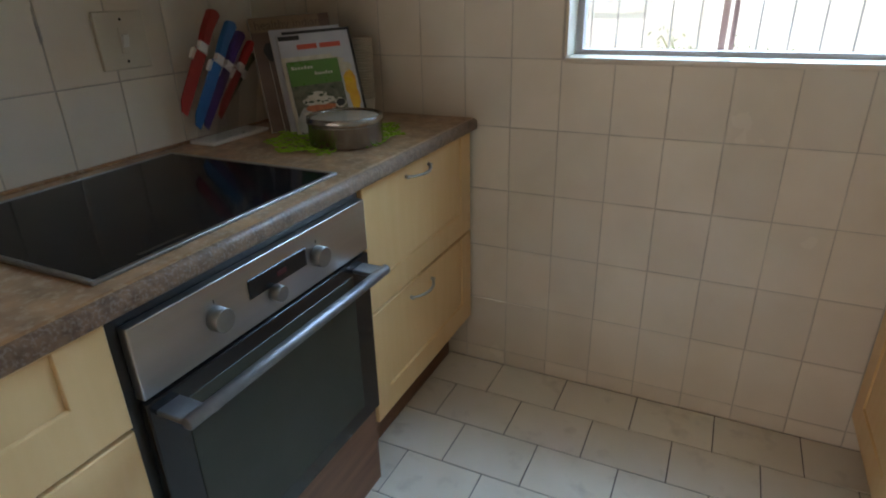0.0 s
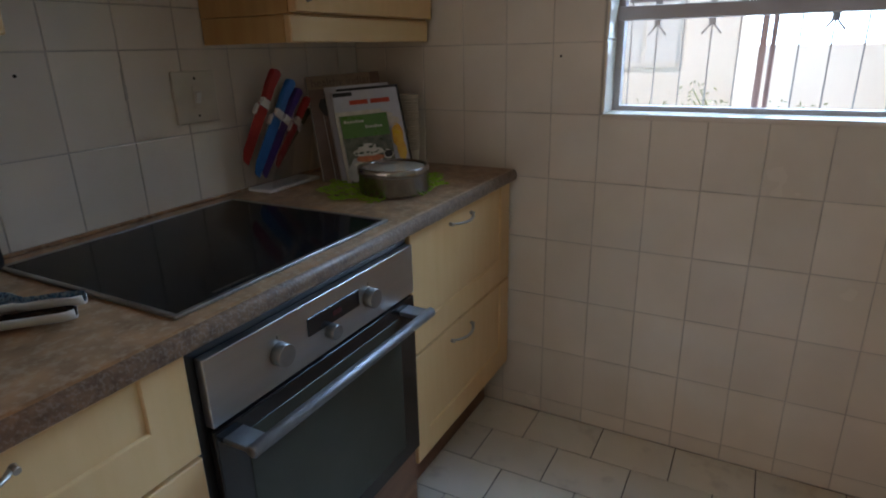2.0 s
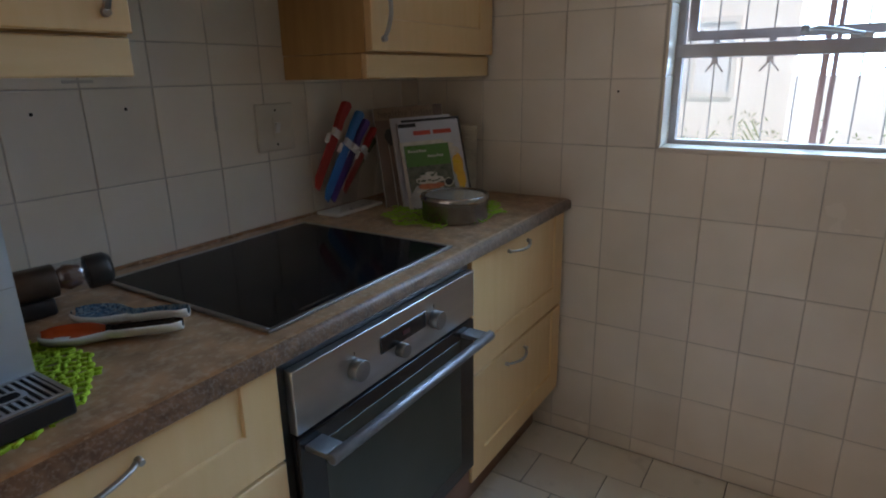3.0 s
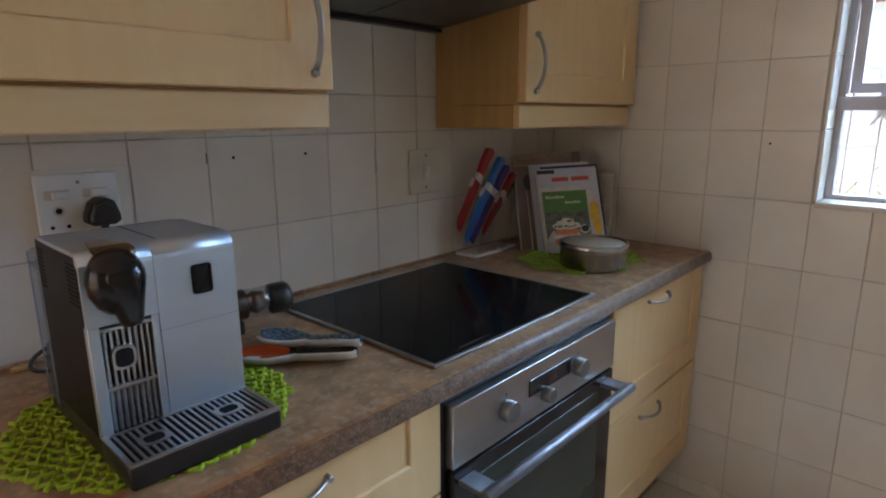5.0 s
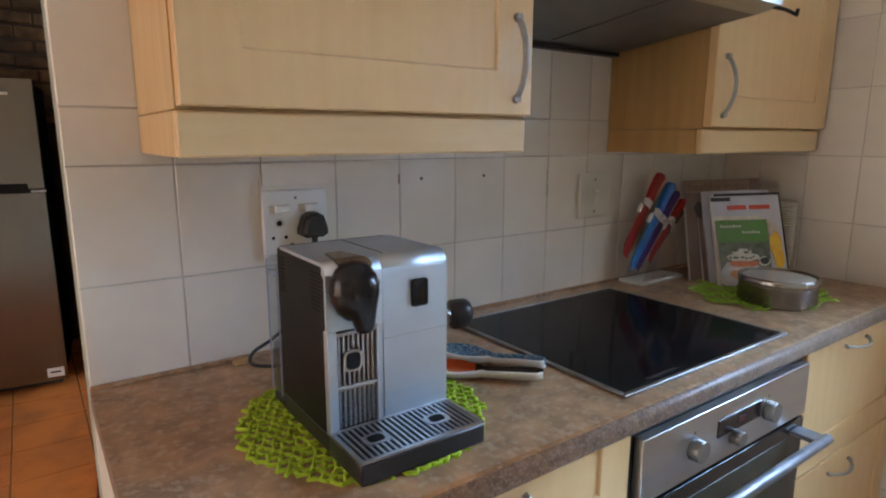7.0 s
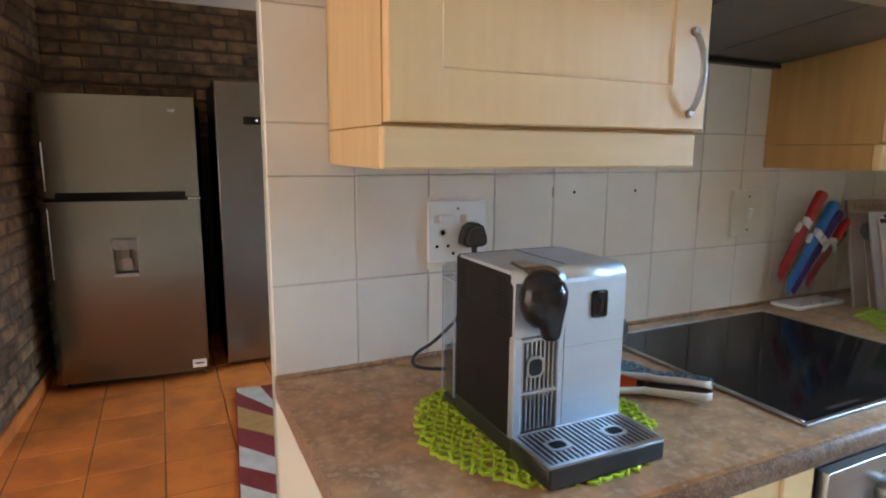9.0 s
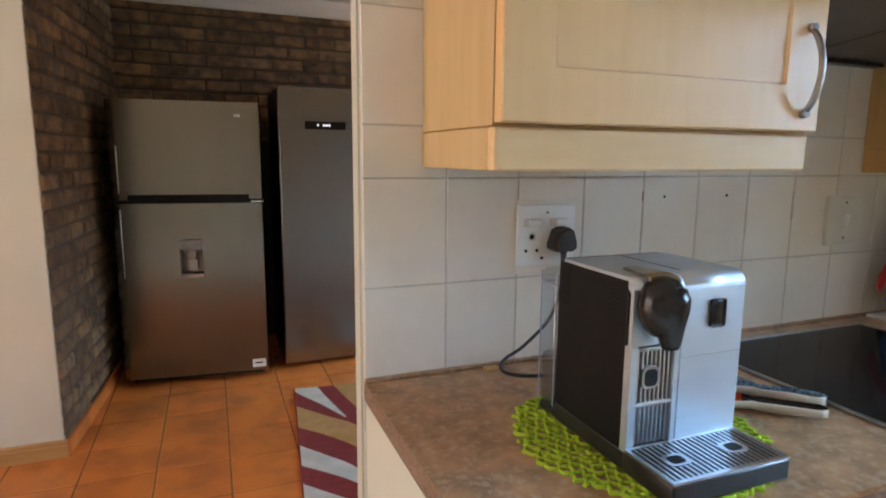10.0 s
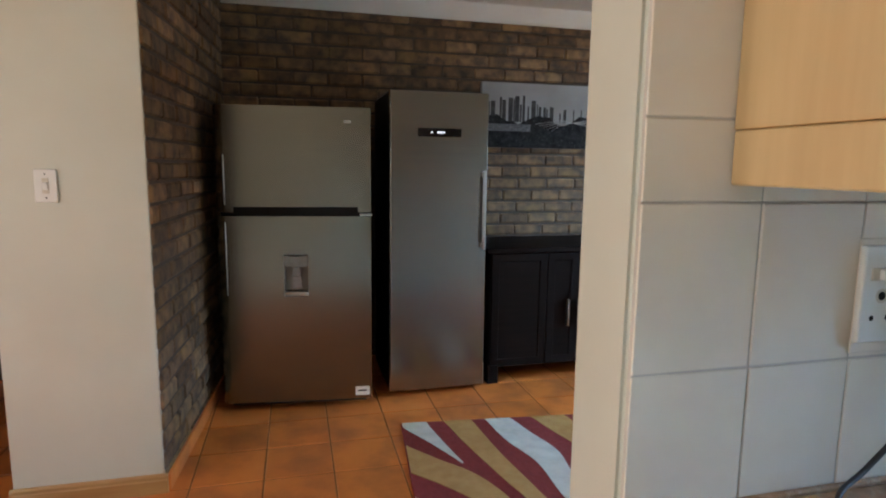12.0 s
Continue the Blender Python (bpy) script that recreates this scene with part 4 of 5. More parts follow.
BLU = mat("blue_patterned_glaze", (0.05, 0.18, 0.32), (0.30, 0.42, 0.48), 160, 0.15, spots=(220, 0.5, 0.6, (0.02, 0.05, 0.12), 0.8))
rest = spoon_rest(pose(-1.432, -0.262, TOP + 0.002, 0, 0, -140), "cream glazed spoon rest with orange and black painting", REDB, ORANGE, DGL)
part("painted_spot", cyl((-0.004, 0.030, 0.0034), (0, 0, 1), 0.012, 0.0010, 20), REDB, rest, "cream painted spot")
spoon_rest(pose(-1.352, -0.205, TOP + 0.002, 0, 0, -156), "blue patterned glazed spoon rest on the worktop", REDB, BLU, BLU, 0.014)


def pepper_mill():
    t = thing("pepper_mill", "steel and clear pepper mill with black cap lying down", "pepper mill", pose(-1.450, -0.122, TOP + 0.0555, 0, 88, -14) @ Matrix.Scale(1.24, 4))
    part("barrel", turn([(0, 0.022), (0.002, 0.024), (0.085, 0.024), (0.087, 0.0225)], 28), M["mill"], t, "dark coppery metal barrel")
    part("window", turn([(0.087, 0.0225), (0.125, 0.0235)], 28), M["smoke"], t, "clear plastic chamber")
    part("peppercorns", turn([(0.088, 0.012), (0.10, 0.019), (0.118, 0.014)], 16), M["plinth"], t)
    # Black block in place of the dark shadow beneath the barrel.
    part("stand", box(0.020, 0.0445, -0.020, 0.020, 0.012, 0.078, 0.004, 2), M["black"], t, "black block that stands for the shadow under the barrel")
    part("cap", turn([(0.125, 0.0235), (0.127, 0.0255), (0.150, 0.0255), (0.158, 0.020), (0.159, 0.006)], 12), M["black"], t, "black faceted cap")


pepper_mill()

# ---- window corner: knives, magazines, tin, cups ----


def knife_block():
    t = thing("knife_block", "clear acrylic knife stand on a white base", "knife stand", pose(-0.463, -0.058, TOP))
    part("base", box(-0.105, 0.105, -0.042, 0.042, 0.0, 0.010, 0.003, 2), M["white"], t)
    for y in (-0.034, 0.030):
        part("acrylic_sheet", slab([(-0.085, 0.010), (0.060, 0.010), (0.110, 0.185), (-0.010, 0.185)], y, y + 0.004, "y"), M["acrylic"], t)
    for x in (-0.03, 0.02):
        part("stud", cyl((x, -0.030, 0.010), (0, 0, 1), 0.006, 0.004, 12), M["chrome"], t)


knife_block()


def knife(tip, end, mt, label, y, w=0.030):
    d = Vector((end[0] - tip[0], 0, end[1] - tip[1]))
    L = d.length
    ang = math.degrees(math.atan2(d.x, d.z))
    t = thing("kitchen_knife", label, "knife", pose(tip[0], y, tip[1], 0, ang, 0), "coloured knives")
    hb = L * 0.60
    part("blade", slab([(-w * 0.42, 0.03), (-w * 0.1, 0.004), (w * 0.45, 0.0), (w * 0.5, hb), (-w * 0.5, hb)], -0.0018, 0.0018, "y"), mt, t)
    part("band", slab([(-w * 0.50, hb - 0.004), (w * 0.46, hb - 0.004), (w * 0.30, hb + 0.008), (w * 0.40, hb + 0.019), (-w * 0.36, hb + 0.019), (-w * 0.26, hb + 0.008)], -0.0065, 0.0065, "y"), M["white"], t, "white plastic collar")
    part("sheath_clip", box(-w * 0.74, -w * 0.46, -0.005, 0.005, hb - 0.034, hb - 0.006, 0.0015, 1), M["white"], t, "white plastic clip")
    h = slab([(-w * 0.36, hb + 0.018), (w * 0.40, hb + 0.018), (w * 0.34, L * 0.8), (w * 0.55, L * 0.97), (w * 0.2, L), (-w * 0.42, L * 0.97), (-w * 0.46, L * 0.8)], -0.009, 0.009, "y")
    bmesh.ops.bevel(h, geom=list(h.edges), offset=0.003, segments=2, affect="EDGES")
    part("handle", h, mt, t)


knife((-0.612, 0.99), (-0.455, 1.224), M["red"], "red plastic kitchen knife leaning in the stand", -0.062, 0.036)
knife((-0.585, 0.952), (-0.408, 1.195), M["blue"], "bright blue kitchen knife leaning in the stand", -0.070, 0.034)
knife((-0.555, 0.945), (-0.376, 1.168), M["purple"], "dark purple kitchen knife leaning in the stand", -0.066, 0.032)
knife((-0.535, 0.950), (-0.368, 1.150), M["navy"], "dark blue kitchen knife leaning in the stand", -0.050, 0.024)
knife((-0.512, 0.965), (-0.350, 1.142), M["red"], "small red paring knife leaning in the stand", -0.076, 0.024)
knife((-0.490, 0.975), (-0.342, 1.108), M["kgreen"], "small olive paring knife leaning in the stand", -0.068, 0.018)


def word(text, size, m, mt, parent, name="lettering"):
    cu = bpy.data.curves.new(name, "FONT")
    cu.body, cu.size, cu.extrude = text, size, 0.0002
    ob = new("temp_text", cu)
    me = bpy.data.meshes.new_from_object(ob.evaluated_get(bpy.context.evaluated_depsgraph_get()))
    bpy.data.objects.remove(ob)
    me.materials.append(mt)
    o = new(name, me)
    o.parent = parent
    o.matrix_basis = m
    return o


STACK = pose(-0.392, -0.236, TOP + 0.004, 0, 0, -40.5)


def magazine(x, y, w, h, t, lean, cover, label, deco=None, name="magazine"):
    """x across, y back from the front of the stack; leaning back by lean degrees."""
    m = STACK @ pose(x, y, 0.001, -lean, -2.5, 0)
    ob = thing(name, label, "magazine" if name == "magazine" else "book", m, "magazines in the corner")
    part("pages", box(0.001, w - 0.001, 0.001, t - 0.001, 0.001, h - 0.001), M["paper"], ob)
    c = part("cover", box(0, w, -0.0006, 0.0009, 0, h), cover, ob)
    part("back_cover", box(0, w, t - 0.0009, t + 0.0004, 0, h), cover, ob)
    part("spine", box(-0.0009, 0.0006, -0.0006, t + 0.0004, 0, h), M["paper"], ob)
    if deco:
        deco(c, w, h)
    return ob


def blob(c, x, z, rx, rz, mt, n, off=0.0012, seed=0, name="picture_patch"):
    rng = random.Random(seed + n)
    pts = [(x + rx * rng.uniform(0.78, 1.1) * math.cos(6.283 * k / 14), z + rz * rng.uniform(0.78, 1.1) * math.sin(6.283 * k / 14)) for k in range(14)]
    part(name, slab(pts, -off - 0.0003, -0.0004, "y"), mt, c)


P_GREEN = paint("green_cover_ink", (0.075, 0.20, 0.03), 0.3)
P_DKGR = mat("leafy_photo_ink", (0.05, 0.07, 0.035), (0.16, 0.15, 0.10), 60, 0.3)
P_PLATE = mat("pale_plate_photo_ink", (0.50, 0.48, 0.44), (0.36, 0.34, 0.30), 40, 0.3)
P_SALMON = mat("salmon_photo_ink", (0.62, 0.20, 0.07), (0.50, 0.13, 0.05), 60, 0.3)
P_HERB = paint("herb_photo_ink", (0.03, 0.06, 0.02), 0.3)
P_GREY = mat("pale_cover_ink", (0.52, 0.52, 0.55), (0.46, 0.46, 0.50), 20, 0.3)
P_RED = paint("orange_red_ink", (0.60, 0.07, 0.03), 0.35)
P_BUN = mat("bread_photo_ink", (0.55, 0.26, 0.10), (0.42, 0.17, 0.06), 70, 0.3)
P_CREAM = mat("cream_photo_ink", (0.66, 0.62, 0.53), (0.52, 0.47, 0.36), 50, 0.3)
P_YEL = mat("yellow_photo_ink", (0.75, 0.46, 0.03), (0.68, 0.30, 0.02), 50, 0.3)
P_BLK = paint("black_cover_ink", (0.015, 0.014, 0.014), 0.3)
P_BRN = mat("brown_cover_ink", (0.16, 0.10, 0.075), (0.11, 0.07, 0.05), 14, 0.35)
P_BEIGE = paint("beige_cover_ink", (0.24, 0.17, 0.11), 0.4)


def deco_green(c, w, h):
    part("title_panel", box(0.001, w - 0.001, -0.0012, -0.0004, h * 0.66, h - 0.001), P_GREEN, c)
    part("photo", box(0.001, w - 0.001, -0.0011, -0.0004, 0.001, h * 0.66), P_DKGR, c)
    for a, b, z in ((0.08, 0.50, 0.885), (0.50, 0.86, 0.79)):
        for k in range(7):
            x = w * (a + (b - a) * k / 7)
            part("title_letter", box(x, x + w * (b - a) / 7 * 0.7, -0.0015, -0.0010, h * z, h * (z + (0.045 if k in (0, 4) else 0.032))), P_CREAM, c)
    blob(c, w * 0.20, h * 0.16, w * 0.24, h * 0.20, P_PLATE, 11, 0.0013)
    blob(c, w * 0.48, h * 0.17, w * 0.34, h * 0.10, P_BUN, 1, 0.0016)
    blob(c, w * 0.48, h * 0.27, w * 0.36, h * 0.05, P_CREAM, 2, 0.0019)
    blob(c, w * 0.46, h * 0.335, w * 0.34, h * 0.06, P_SALMON, 12, 0.0022)
    blob(c, w * 0.48, h * 0.43, w * 0.34, h * 0.07, P_CREAM, 3, 0.0025)
    blob(c, w * 0.46, h * 0.50, w * 0.20, h * 0.07, P_CREAM, 13, 0.0027)
    r2 = random.Random(5)
    for k in range(11):
        blob(c, w * (0.46 + r2.uniform(-0.26, 0.26)), h * (0.45 + r2.uniform(-0.06, 0.09)), w * r2.uniform(0.02, 0.06), h * r2.uniform(0.008, 0.02), P_HERB, 20 + k, 0.0030)
    blob(c, w * 0.87, h * 0.36, w * 0.115, h * 0.075, P_CREAM, 15, 0.0017)
    blob(c, w * 0.87, h * 0.365, w * 0.095, h * 0.06, P_BLK, 5, 0.0021)


def deco_pale(c, w, h):
    part("masthead_bar", box(w * 0.24, w * 0.52, -0.0014, -0.0004, h * 0.84, h * 0.89), P_RED, c)
    part("masthead_bar", box(w * 0.56, w * 0.86, -0.0014, -0.0004, h * 0.84, h * 0.89), P_RED, c)
    part("corner_box", box(0.002, w * 0.3, -0.0012, -0.0004, h * 0.94, h * 0.985), P_BLK, c)
    blob(c, w * 0.50, h * 0.70, w * 0.36, h * 0.06, P_CREAM, 6)
    blob(c, w * 0.88, h * 0.45, w * 0.10, h * 0.16, P_YEL, 7)
    blob(c, w * 0.90, h * 0.30, w * 0.09, h * 0.14, P_YEL, 8, 0.0016)
    blob(c, w * 0.84, h * 0.62, w * 0.12, h * 0.06, P_CREAM, 9)


def deco_brown(c, w, h):
    part("title_panel", box(0.001, w - 0.03, -0.0012, -0.0004, h * 0.87, h - 0.001), P_BEIGE, c)
    word("healthy indian", 0.033, pose(0.012, -0.0013, h * 0.895, 90, 0, 0), P_BRN, c)
    blob(c, w * 0.2, h * 0.7, w * 0.09, h * 0.09, P_BLK, 10)


magazine(0.006, -0.004, 0.142, 0.196, 0.006, 23, P_DKGR, "green recipe booklet with a food photograph on its cover", deco_green)
magazine(-0.003, 0.0035, 0.138, 0.207, 0.006, 23, P_CREAM, "thin recipe magazine in the stack")
magazine(0.0, 0.011, 0.196, 0.268, 0.010, 23, P_GREY, "pale grey food magazine with an orange-red masthead", deco_pale)
magazine(0.016, 0.022, 0.190, 0.276, 0.009, 23, P_BLK, "black-edged magazine behind the pale one")
magazine(-0.014, 0.033, 0.195, 0.282, 0.012, 23, P_GREY, "grey magazine leaning in the stack")
magazine(-0.028, 0.047, 0.200, 0.270, 0.012, 23, P_BRN, "brown magazine leaning in the stack")
magazine(-0.062, 0.062, 0.222, 0.308, 0.016, 19, P_BRN, "brown hardcover cookbook leaning against the tiles", deco_brown, "cookbook")


P_FILL = mat("pale_biscuit_filling", (0.80, 0.75, 0.66), (0.70, 0.63, 0.52), 40, 0.7)


def tin():
    t = thing("round_tin", "round steel tin with a clear lid on the doily", "tin", pose(-0.412, -0.402, TOP + 0.003) @ Matrix.Scale(0.95, 4))
    part("body", turn([(0, 0.094), (0.002, 0.0975), (0.004, 0.0985), (0.052, 0.0988), (0.054, 0.1005), (0.056, 0.0988)], 56), M["steel_t"], t)
    part("lid_rim", turn([(0.056, 0.101), (0.058, 0.102), (0.067, 0.102), (0.069, 0.101), (0.073, 0.101), (0.0745, 0.0985), (0.0735, 0.092), (0.067, 0.091)], 56, close=False), M["steel_t"], t)
    part("lid_window", turn([(0.0705, 0.0925), (0.0715, 0.0925)], 56), M["lidclear"], t, "clear lid window")
    part("filling", turn([(0.057, 0.090), (0.0685, 0.089), (0.069, 0.03)], 32), P_FILL, t)


tin()


def cups():
    t = thing("cup_stack", "stack of cream foam cups in the window corner", "cups", pose(-0.080, -0.250, TOP))
    for i in range(22):
        z = 0.055 + i * 0.0078
        part("cup_rim", turn([(z, 0.0315), (z + 0.003, 0.0335), (z + 0.0055, 0.0335), (z + 0.0065, 0.0325)], 24), M["foam"], t)
    part("cup", turn([(0, 0.024), (0.002, 0.0255), (0.058, 0.0325)], 24), M["foam"], t)
    part("cup_top", turn([(0.224, 0.031), (0.2275, 0.0345), (0.230, 0.0345), (0.2305, 0.032)], 24), M["foam"], t)


cups()
for x, z, h, w in ((-1.326, 1.236, 0.022, 0.004), (-0.868, 1.205, 0.070, 0.005), (-0.866, 1.190, 0.030, 0.007), (-1.172, 1.292, 0.006, 0.06)):
    part("joint_stain", box(x - w / 2, x + w / 2, -0.0006, 0.003, z - h / 2, z + h / 2, 0.0004, 1), M["plinth"] if w < 0.0045 else M["grout"], wall_north)
for n, (x, y, z, ax) in enumerate(((-1.267, 0.0, 1.2345, "y"), (-1.085, 0.0, 1.2345, "y"), (0.0, -0.723, 1.237, "x"))):
    ob = part("drill_hole", cyl((x, y + 0.0002, z) if ax == "y" else (x + 0.0002, y, z), (0, -1, 0) if ax == "y" else (-1, 0, 0), 0.0035, 0.0012, 12), M["dark"], wall_north if ax == "y" else wall_east)

# ---- opposite base unit under the window side ----


def opposite_unit():
    t = thing("base_cabinet", "maple base cabinet on the opposite side under a worktop", "kitchen cabinet", pose(-0.4, -2.05, KF))

    def P(n, bm, mt, par, lab=""):
        bmesh.ops.translate(bm, vec=(0.4, 2.05, -KF), verts=bm.verts)
        return part(n, bm, mt, par, lab)

    P("body", box(-0.82, -0.01, -2.385, -1.73, 0.155, 0.866), M["maple"], t)
    P("plinth", box(-0.82, -0.01, -1.79, -1.772, KF, 0.155), M["plinth"], t)
    for a, b in ((-0.818, -0.415), (-0.411, -0.012)):
        bm = shaker(a, b, 0.16, 0.862, 0, 0.07, 0.075)
        bmesh.ops.transform(bm, matrix=Matrix.Translation((a + b, -1.708, 0)) @ Matrix.Rotation(math.pi, 4, "Z"), verts=bm.verts)
        P("door", bm, M["maple"], t)
    w = tagged(part("worktop", box(-0.83, -0.002, -2.395, -1.69, 0.867, 0.90, 0.006, 2), M["top"]), "brown mottled laminate worktop on the opposite side", "worktop")


opposite_unit()

# ---- dining room ----


def fridge():
    x0, x1, yf = -2.722, -1.922, 2.56
    t = thing("fridge", "silver top-freezer fridge with water dispenser by the brick wall", "fridge", pose(x1, yf, 0) @ pose(0, 0, 0, 0, 0, -6) @ pose(-x1, -yf, 0) @ pose((x0 + x1) / 2, 2.9, DF))
    ox, oy = (x0 + x1) / 2, 2.9

    def P(n, bm, mt, par, lab=""):
        bmesh.ops.translate(bm, vec=(-ox, -oy, -DF), verts=bm.verts)
        return part(n, bm, mt, par, lab)

    def face(x):
        u = (x - x0) / (x1 - x0)
        return yf + 0.0035 * (2 * u - 1) ** 2 + 0.030 * max(0.0, 1 - u / 0.06) ** 2

    def panel(a, b, z0, z1, bm):
        us = [x0 + (x1 - x0) * k / 100 for k in (0, 1, 2, 3, 4, 5, 6, 10, 18, 26, 34, 42, 50, 58, 66, 74, 82, 90, 97, 100)]
        xs = [a] + [x for x in us if a + 1e-4 < x < b - 1e-4] + [b]
        return slab([(x, face(x)) for x in xs] + [(b, yf + 0.075), (a, yf + 0.075)], z0, z1, "z", bm)

    def door(z0, z1):
        bm = panel(x0, x1, z0, z1, None)
        bmesh.ops.bevel(bm, geom=[e for e in bm.edges if abs(e.verts[0].co.z - e.verts[1].co.z) < 1e-4], offset=0.003, segments=2, affect="EDGES")
        return bm

    DX0, DX1, DZ0, DZ1 = -2.385, -2.257, 0.612, 0.836

    def niche_door(z0, z1):
        bm = panel(x0, DX0, z0, z1, None)
        panel(DX1, x1, z0, z1, bm)
        panel(DX0, DX1, DZ1, z1, bm)
        return panel(DX0, DX1, z0, DZ0, bm)

    P("body", box(x0 + 0.006, x1 - 0.006, yf + 0.08, 3.27, 0.03, 1.60, 0.006, 2), M["dgrey"], t)
    P("base", box(x0 + 0.03, x1 - 0.03, yf + 0.10, 3.25, DF, 0.03), M["black"], t)
    up = P("freezer_door", door(1.062, 1.612), M["steel_v"], t, "brushed silver upper door")
    lo = P("fridge_door", niche_door(0.020, 1.042), M["steel_v"], t, "brushed silver lower door")
    P("grip_slot", box(-2.632, -1.992, yf - 0.004, yf + 0.03, 1.046, 1.092, 0.003, 2), M["dark"], up, "black recessed grip")
    P("edge_grip", box(x0 + 0.044, x0 + 0.051, yf - 0.001, yf + 0.03, 1.10, 1.36, 0.004, 2), M["chrome"], up)
    P("hinge", box(x1 - 0.06, x1 + 0.008, yf + 0.004, yf + 0.03, 1.044, 1.056, 0.002, 1), M["chrome"], t)
    P("edge_grip", box(x0 + 0.044, x0 + 0.049, yf - 0.0005, yf + 0.03, 0.62, 1.01, 0.004, 2), M["chrome"], lo)
    bm = box(DX0, DX1, yf + 0.055, yf + 0.06, DZ0, DZ1)
    box(DX0, DX0 + 0.004, yf + 0.002, yf + 0.055, DZ0, DZ1, bm=bm)
    box(DX1 - 0.004, DX1, yf + 0.002, yf + 0.055, DZ0, DZ1, bm=bm)
    dis = P("dispenser", bm, M["niche"], lo, "grey water dispenser niche")
    arc = [(DX0 + (DX1 - DX0) * k / 10, DZ1 - 0.001 - 0.007 * math.sin(math.pi * k / 10)) for k in range(11)]
    P("spout_cover", slab(arc + [(DX1, DZ1 - 0.062), (DX0 + 0.085, DZ1 - 0.066), (DX0 + 0.040, DZ1 - 0.066), (DX0, DZ1 - 0.058)], yf - 0.004, yf + 0.054, "y"), M["ribmetal"], dis, "grey spout cover")
    P("spout", box(DX0 + 0.042, DX0 + 0.086, yf + 0.006, yf + 0.052, DZ1 - 0.120, DZ1 - 0.066, 0.004, 2), M["niche"], dis, "grey outlet")
    P("paddle", slab([(DX0 + 0.046, DZ1 - 0.120), (DX0 + 0.040, DZ0 + 0.036), (DX0 + 0.092, DZ0 + 0.036), (DX0 + 0.086, DZ1 - 0.120)], yf + 0.030, yf + 0.038, "y"), M["dullmetal"], dis, "pale metal paddle")
    P("tray", box(DX0, DX1, yf - 0.005, yf + 0.054, DZ0, DZ0 + 0.024, 0.003, 2), M["dullmetal"], dis)
    st = P("energy_label", box(-2.012, -1.934, yf + 0.0015, yf + 0.006, 0.040, 0.090), M["white"], lo, "small white sticker")
    P("print_bar", box(-1.998, -1.950, yf + 0.0008, yf + 0.0018, 0.062, 0.071), M["dgrey"], st)
    P("badge", box(-2.06, -2.025, yf + 0.001, yf + 0.006, 1.530, 1.545, 0.001, 1), M["chrome"], up)


fridge()


def freezer():
    x0, x1, yf = -1.802, -1.236, 2.66
    t = thing("upright_freezer", "tall silver upright freezer with small display", "freezer", pose((x0 + x1) / 2, 3.0, DF))
    ox, oy = (x0 + x1) / 2, 3.0

    def P(n, bm, mt, par, lab=""):
        bmesh.ops.translate(bm, vec=(-ox, -oy, -DF), verts=bm.verts)
        return part(n, bm, mt, par, lab)

    P("body", box(x0 + 0.002, x1 - 0.002, yf + 0.062, 3.30, DF + 0.02, 1.722, 0.004, 2), M["dgrey"], t)
    P("base", box(x0 + 0.02, x1 - 0.02, yf + 0.09, 3.28, DF, DF + 0.02), M["black"], t)
    d = P("door", box(x0, x1, yf, yf + 0.058, DF + 0.035, 1.723, 0.005, 3), M["steel_f"], t, "brushed steel door")
    disp = P("display", box(-1.647, -1.396, yf - 0.003, yf + 0.003, 1.476, 1.523, 0.004, 2), M["gblack"], d, "black display strip")
    lit = glow("display_leds", (0.9, 0.95, 1.0), 0.8)
    for x, w in ((-1.573, 0.009), (-1.537, 0.012), (-1.522, 0.016), (-1.503, 0.010)):
        P("light", box(x, x + w, yf - 0.0036, yf - 0.0028, 1.495, 1.505), lit, disp)
    bm = box(x1 - 0.036, x1 - 0.016, yf - 0.040, yf - 0.026, 0.835, 1.290, 0.003, 2)
    for z in (0.845, 1.255):
        box(x1 - 0.034, x1 - 0.018, yf - 0.03, yf + 0.002, z, z + 0.025, 0.002, 1, bm)
    P("handle", bm, M["chrome"], d, "slim vertical bar handle")


freezer()


def sideboard():
    t = thing("sideboard", "espresso dark wood sideboard with metal handles", "sideboard", pose(-0.6, 3.05, DF))
    z = 0.855
    part("top", box(-0.60, 0.60, -0.32, 0.26, z - 0.03, z, 0.004, 2), M["darkwood"], t)
    part("body", box(-0.57, 0.57, -0.285, 0.25, 0.10, z - 0.03), M["darkwood"], t)
    for a, b in ((-0.565, -0.20), (-0.196, 0.015), (0.019, 0.56)):
        part("door", shaker(a, b, 0.105, z - 0.035, -0.305, 0.05, 0.05), M["darkwood"], t)
    for x in (-0.058, 0.022):
        part("handle", box(x - 0.007, x + 0.007, -0.335, -0.305, 0.352, 0.520, 0.003, 2), M["dullmetal"], t, "flat metal handle")
    for x in (-0.58, 0.51):
        for y in (-0.31, 0.18):
            part("leg", box(x, x + 0.07, y, y + 0.07, 0, 0.12, 0.003, 1), M["darkwood"], t)


sideboard()


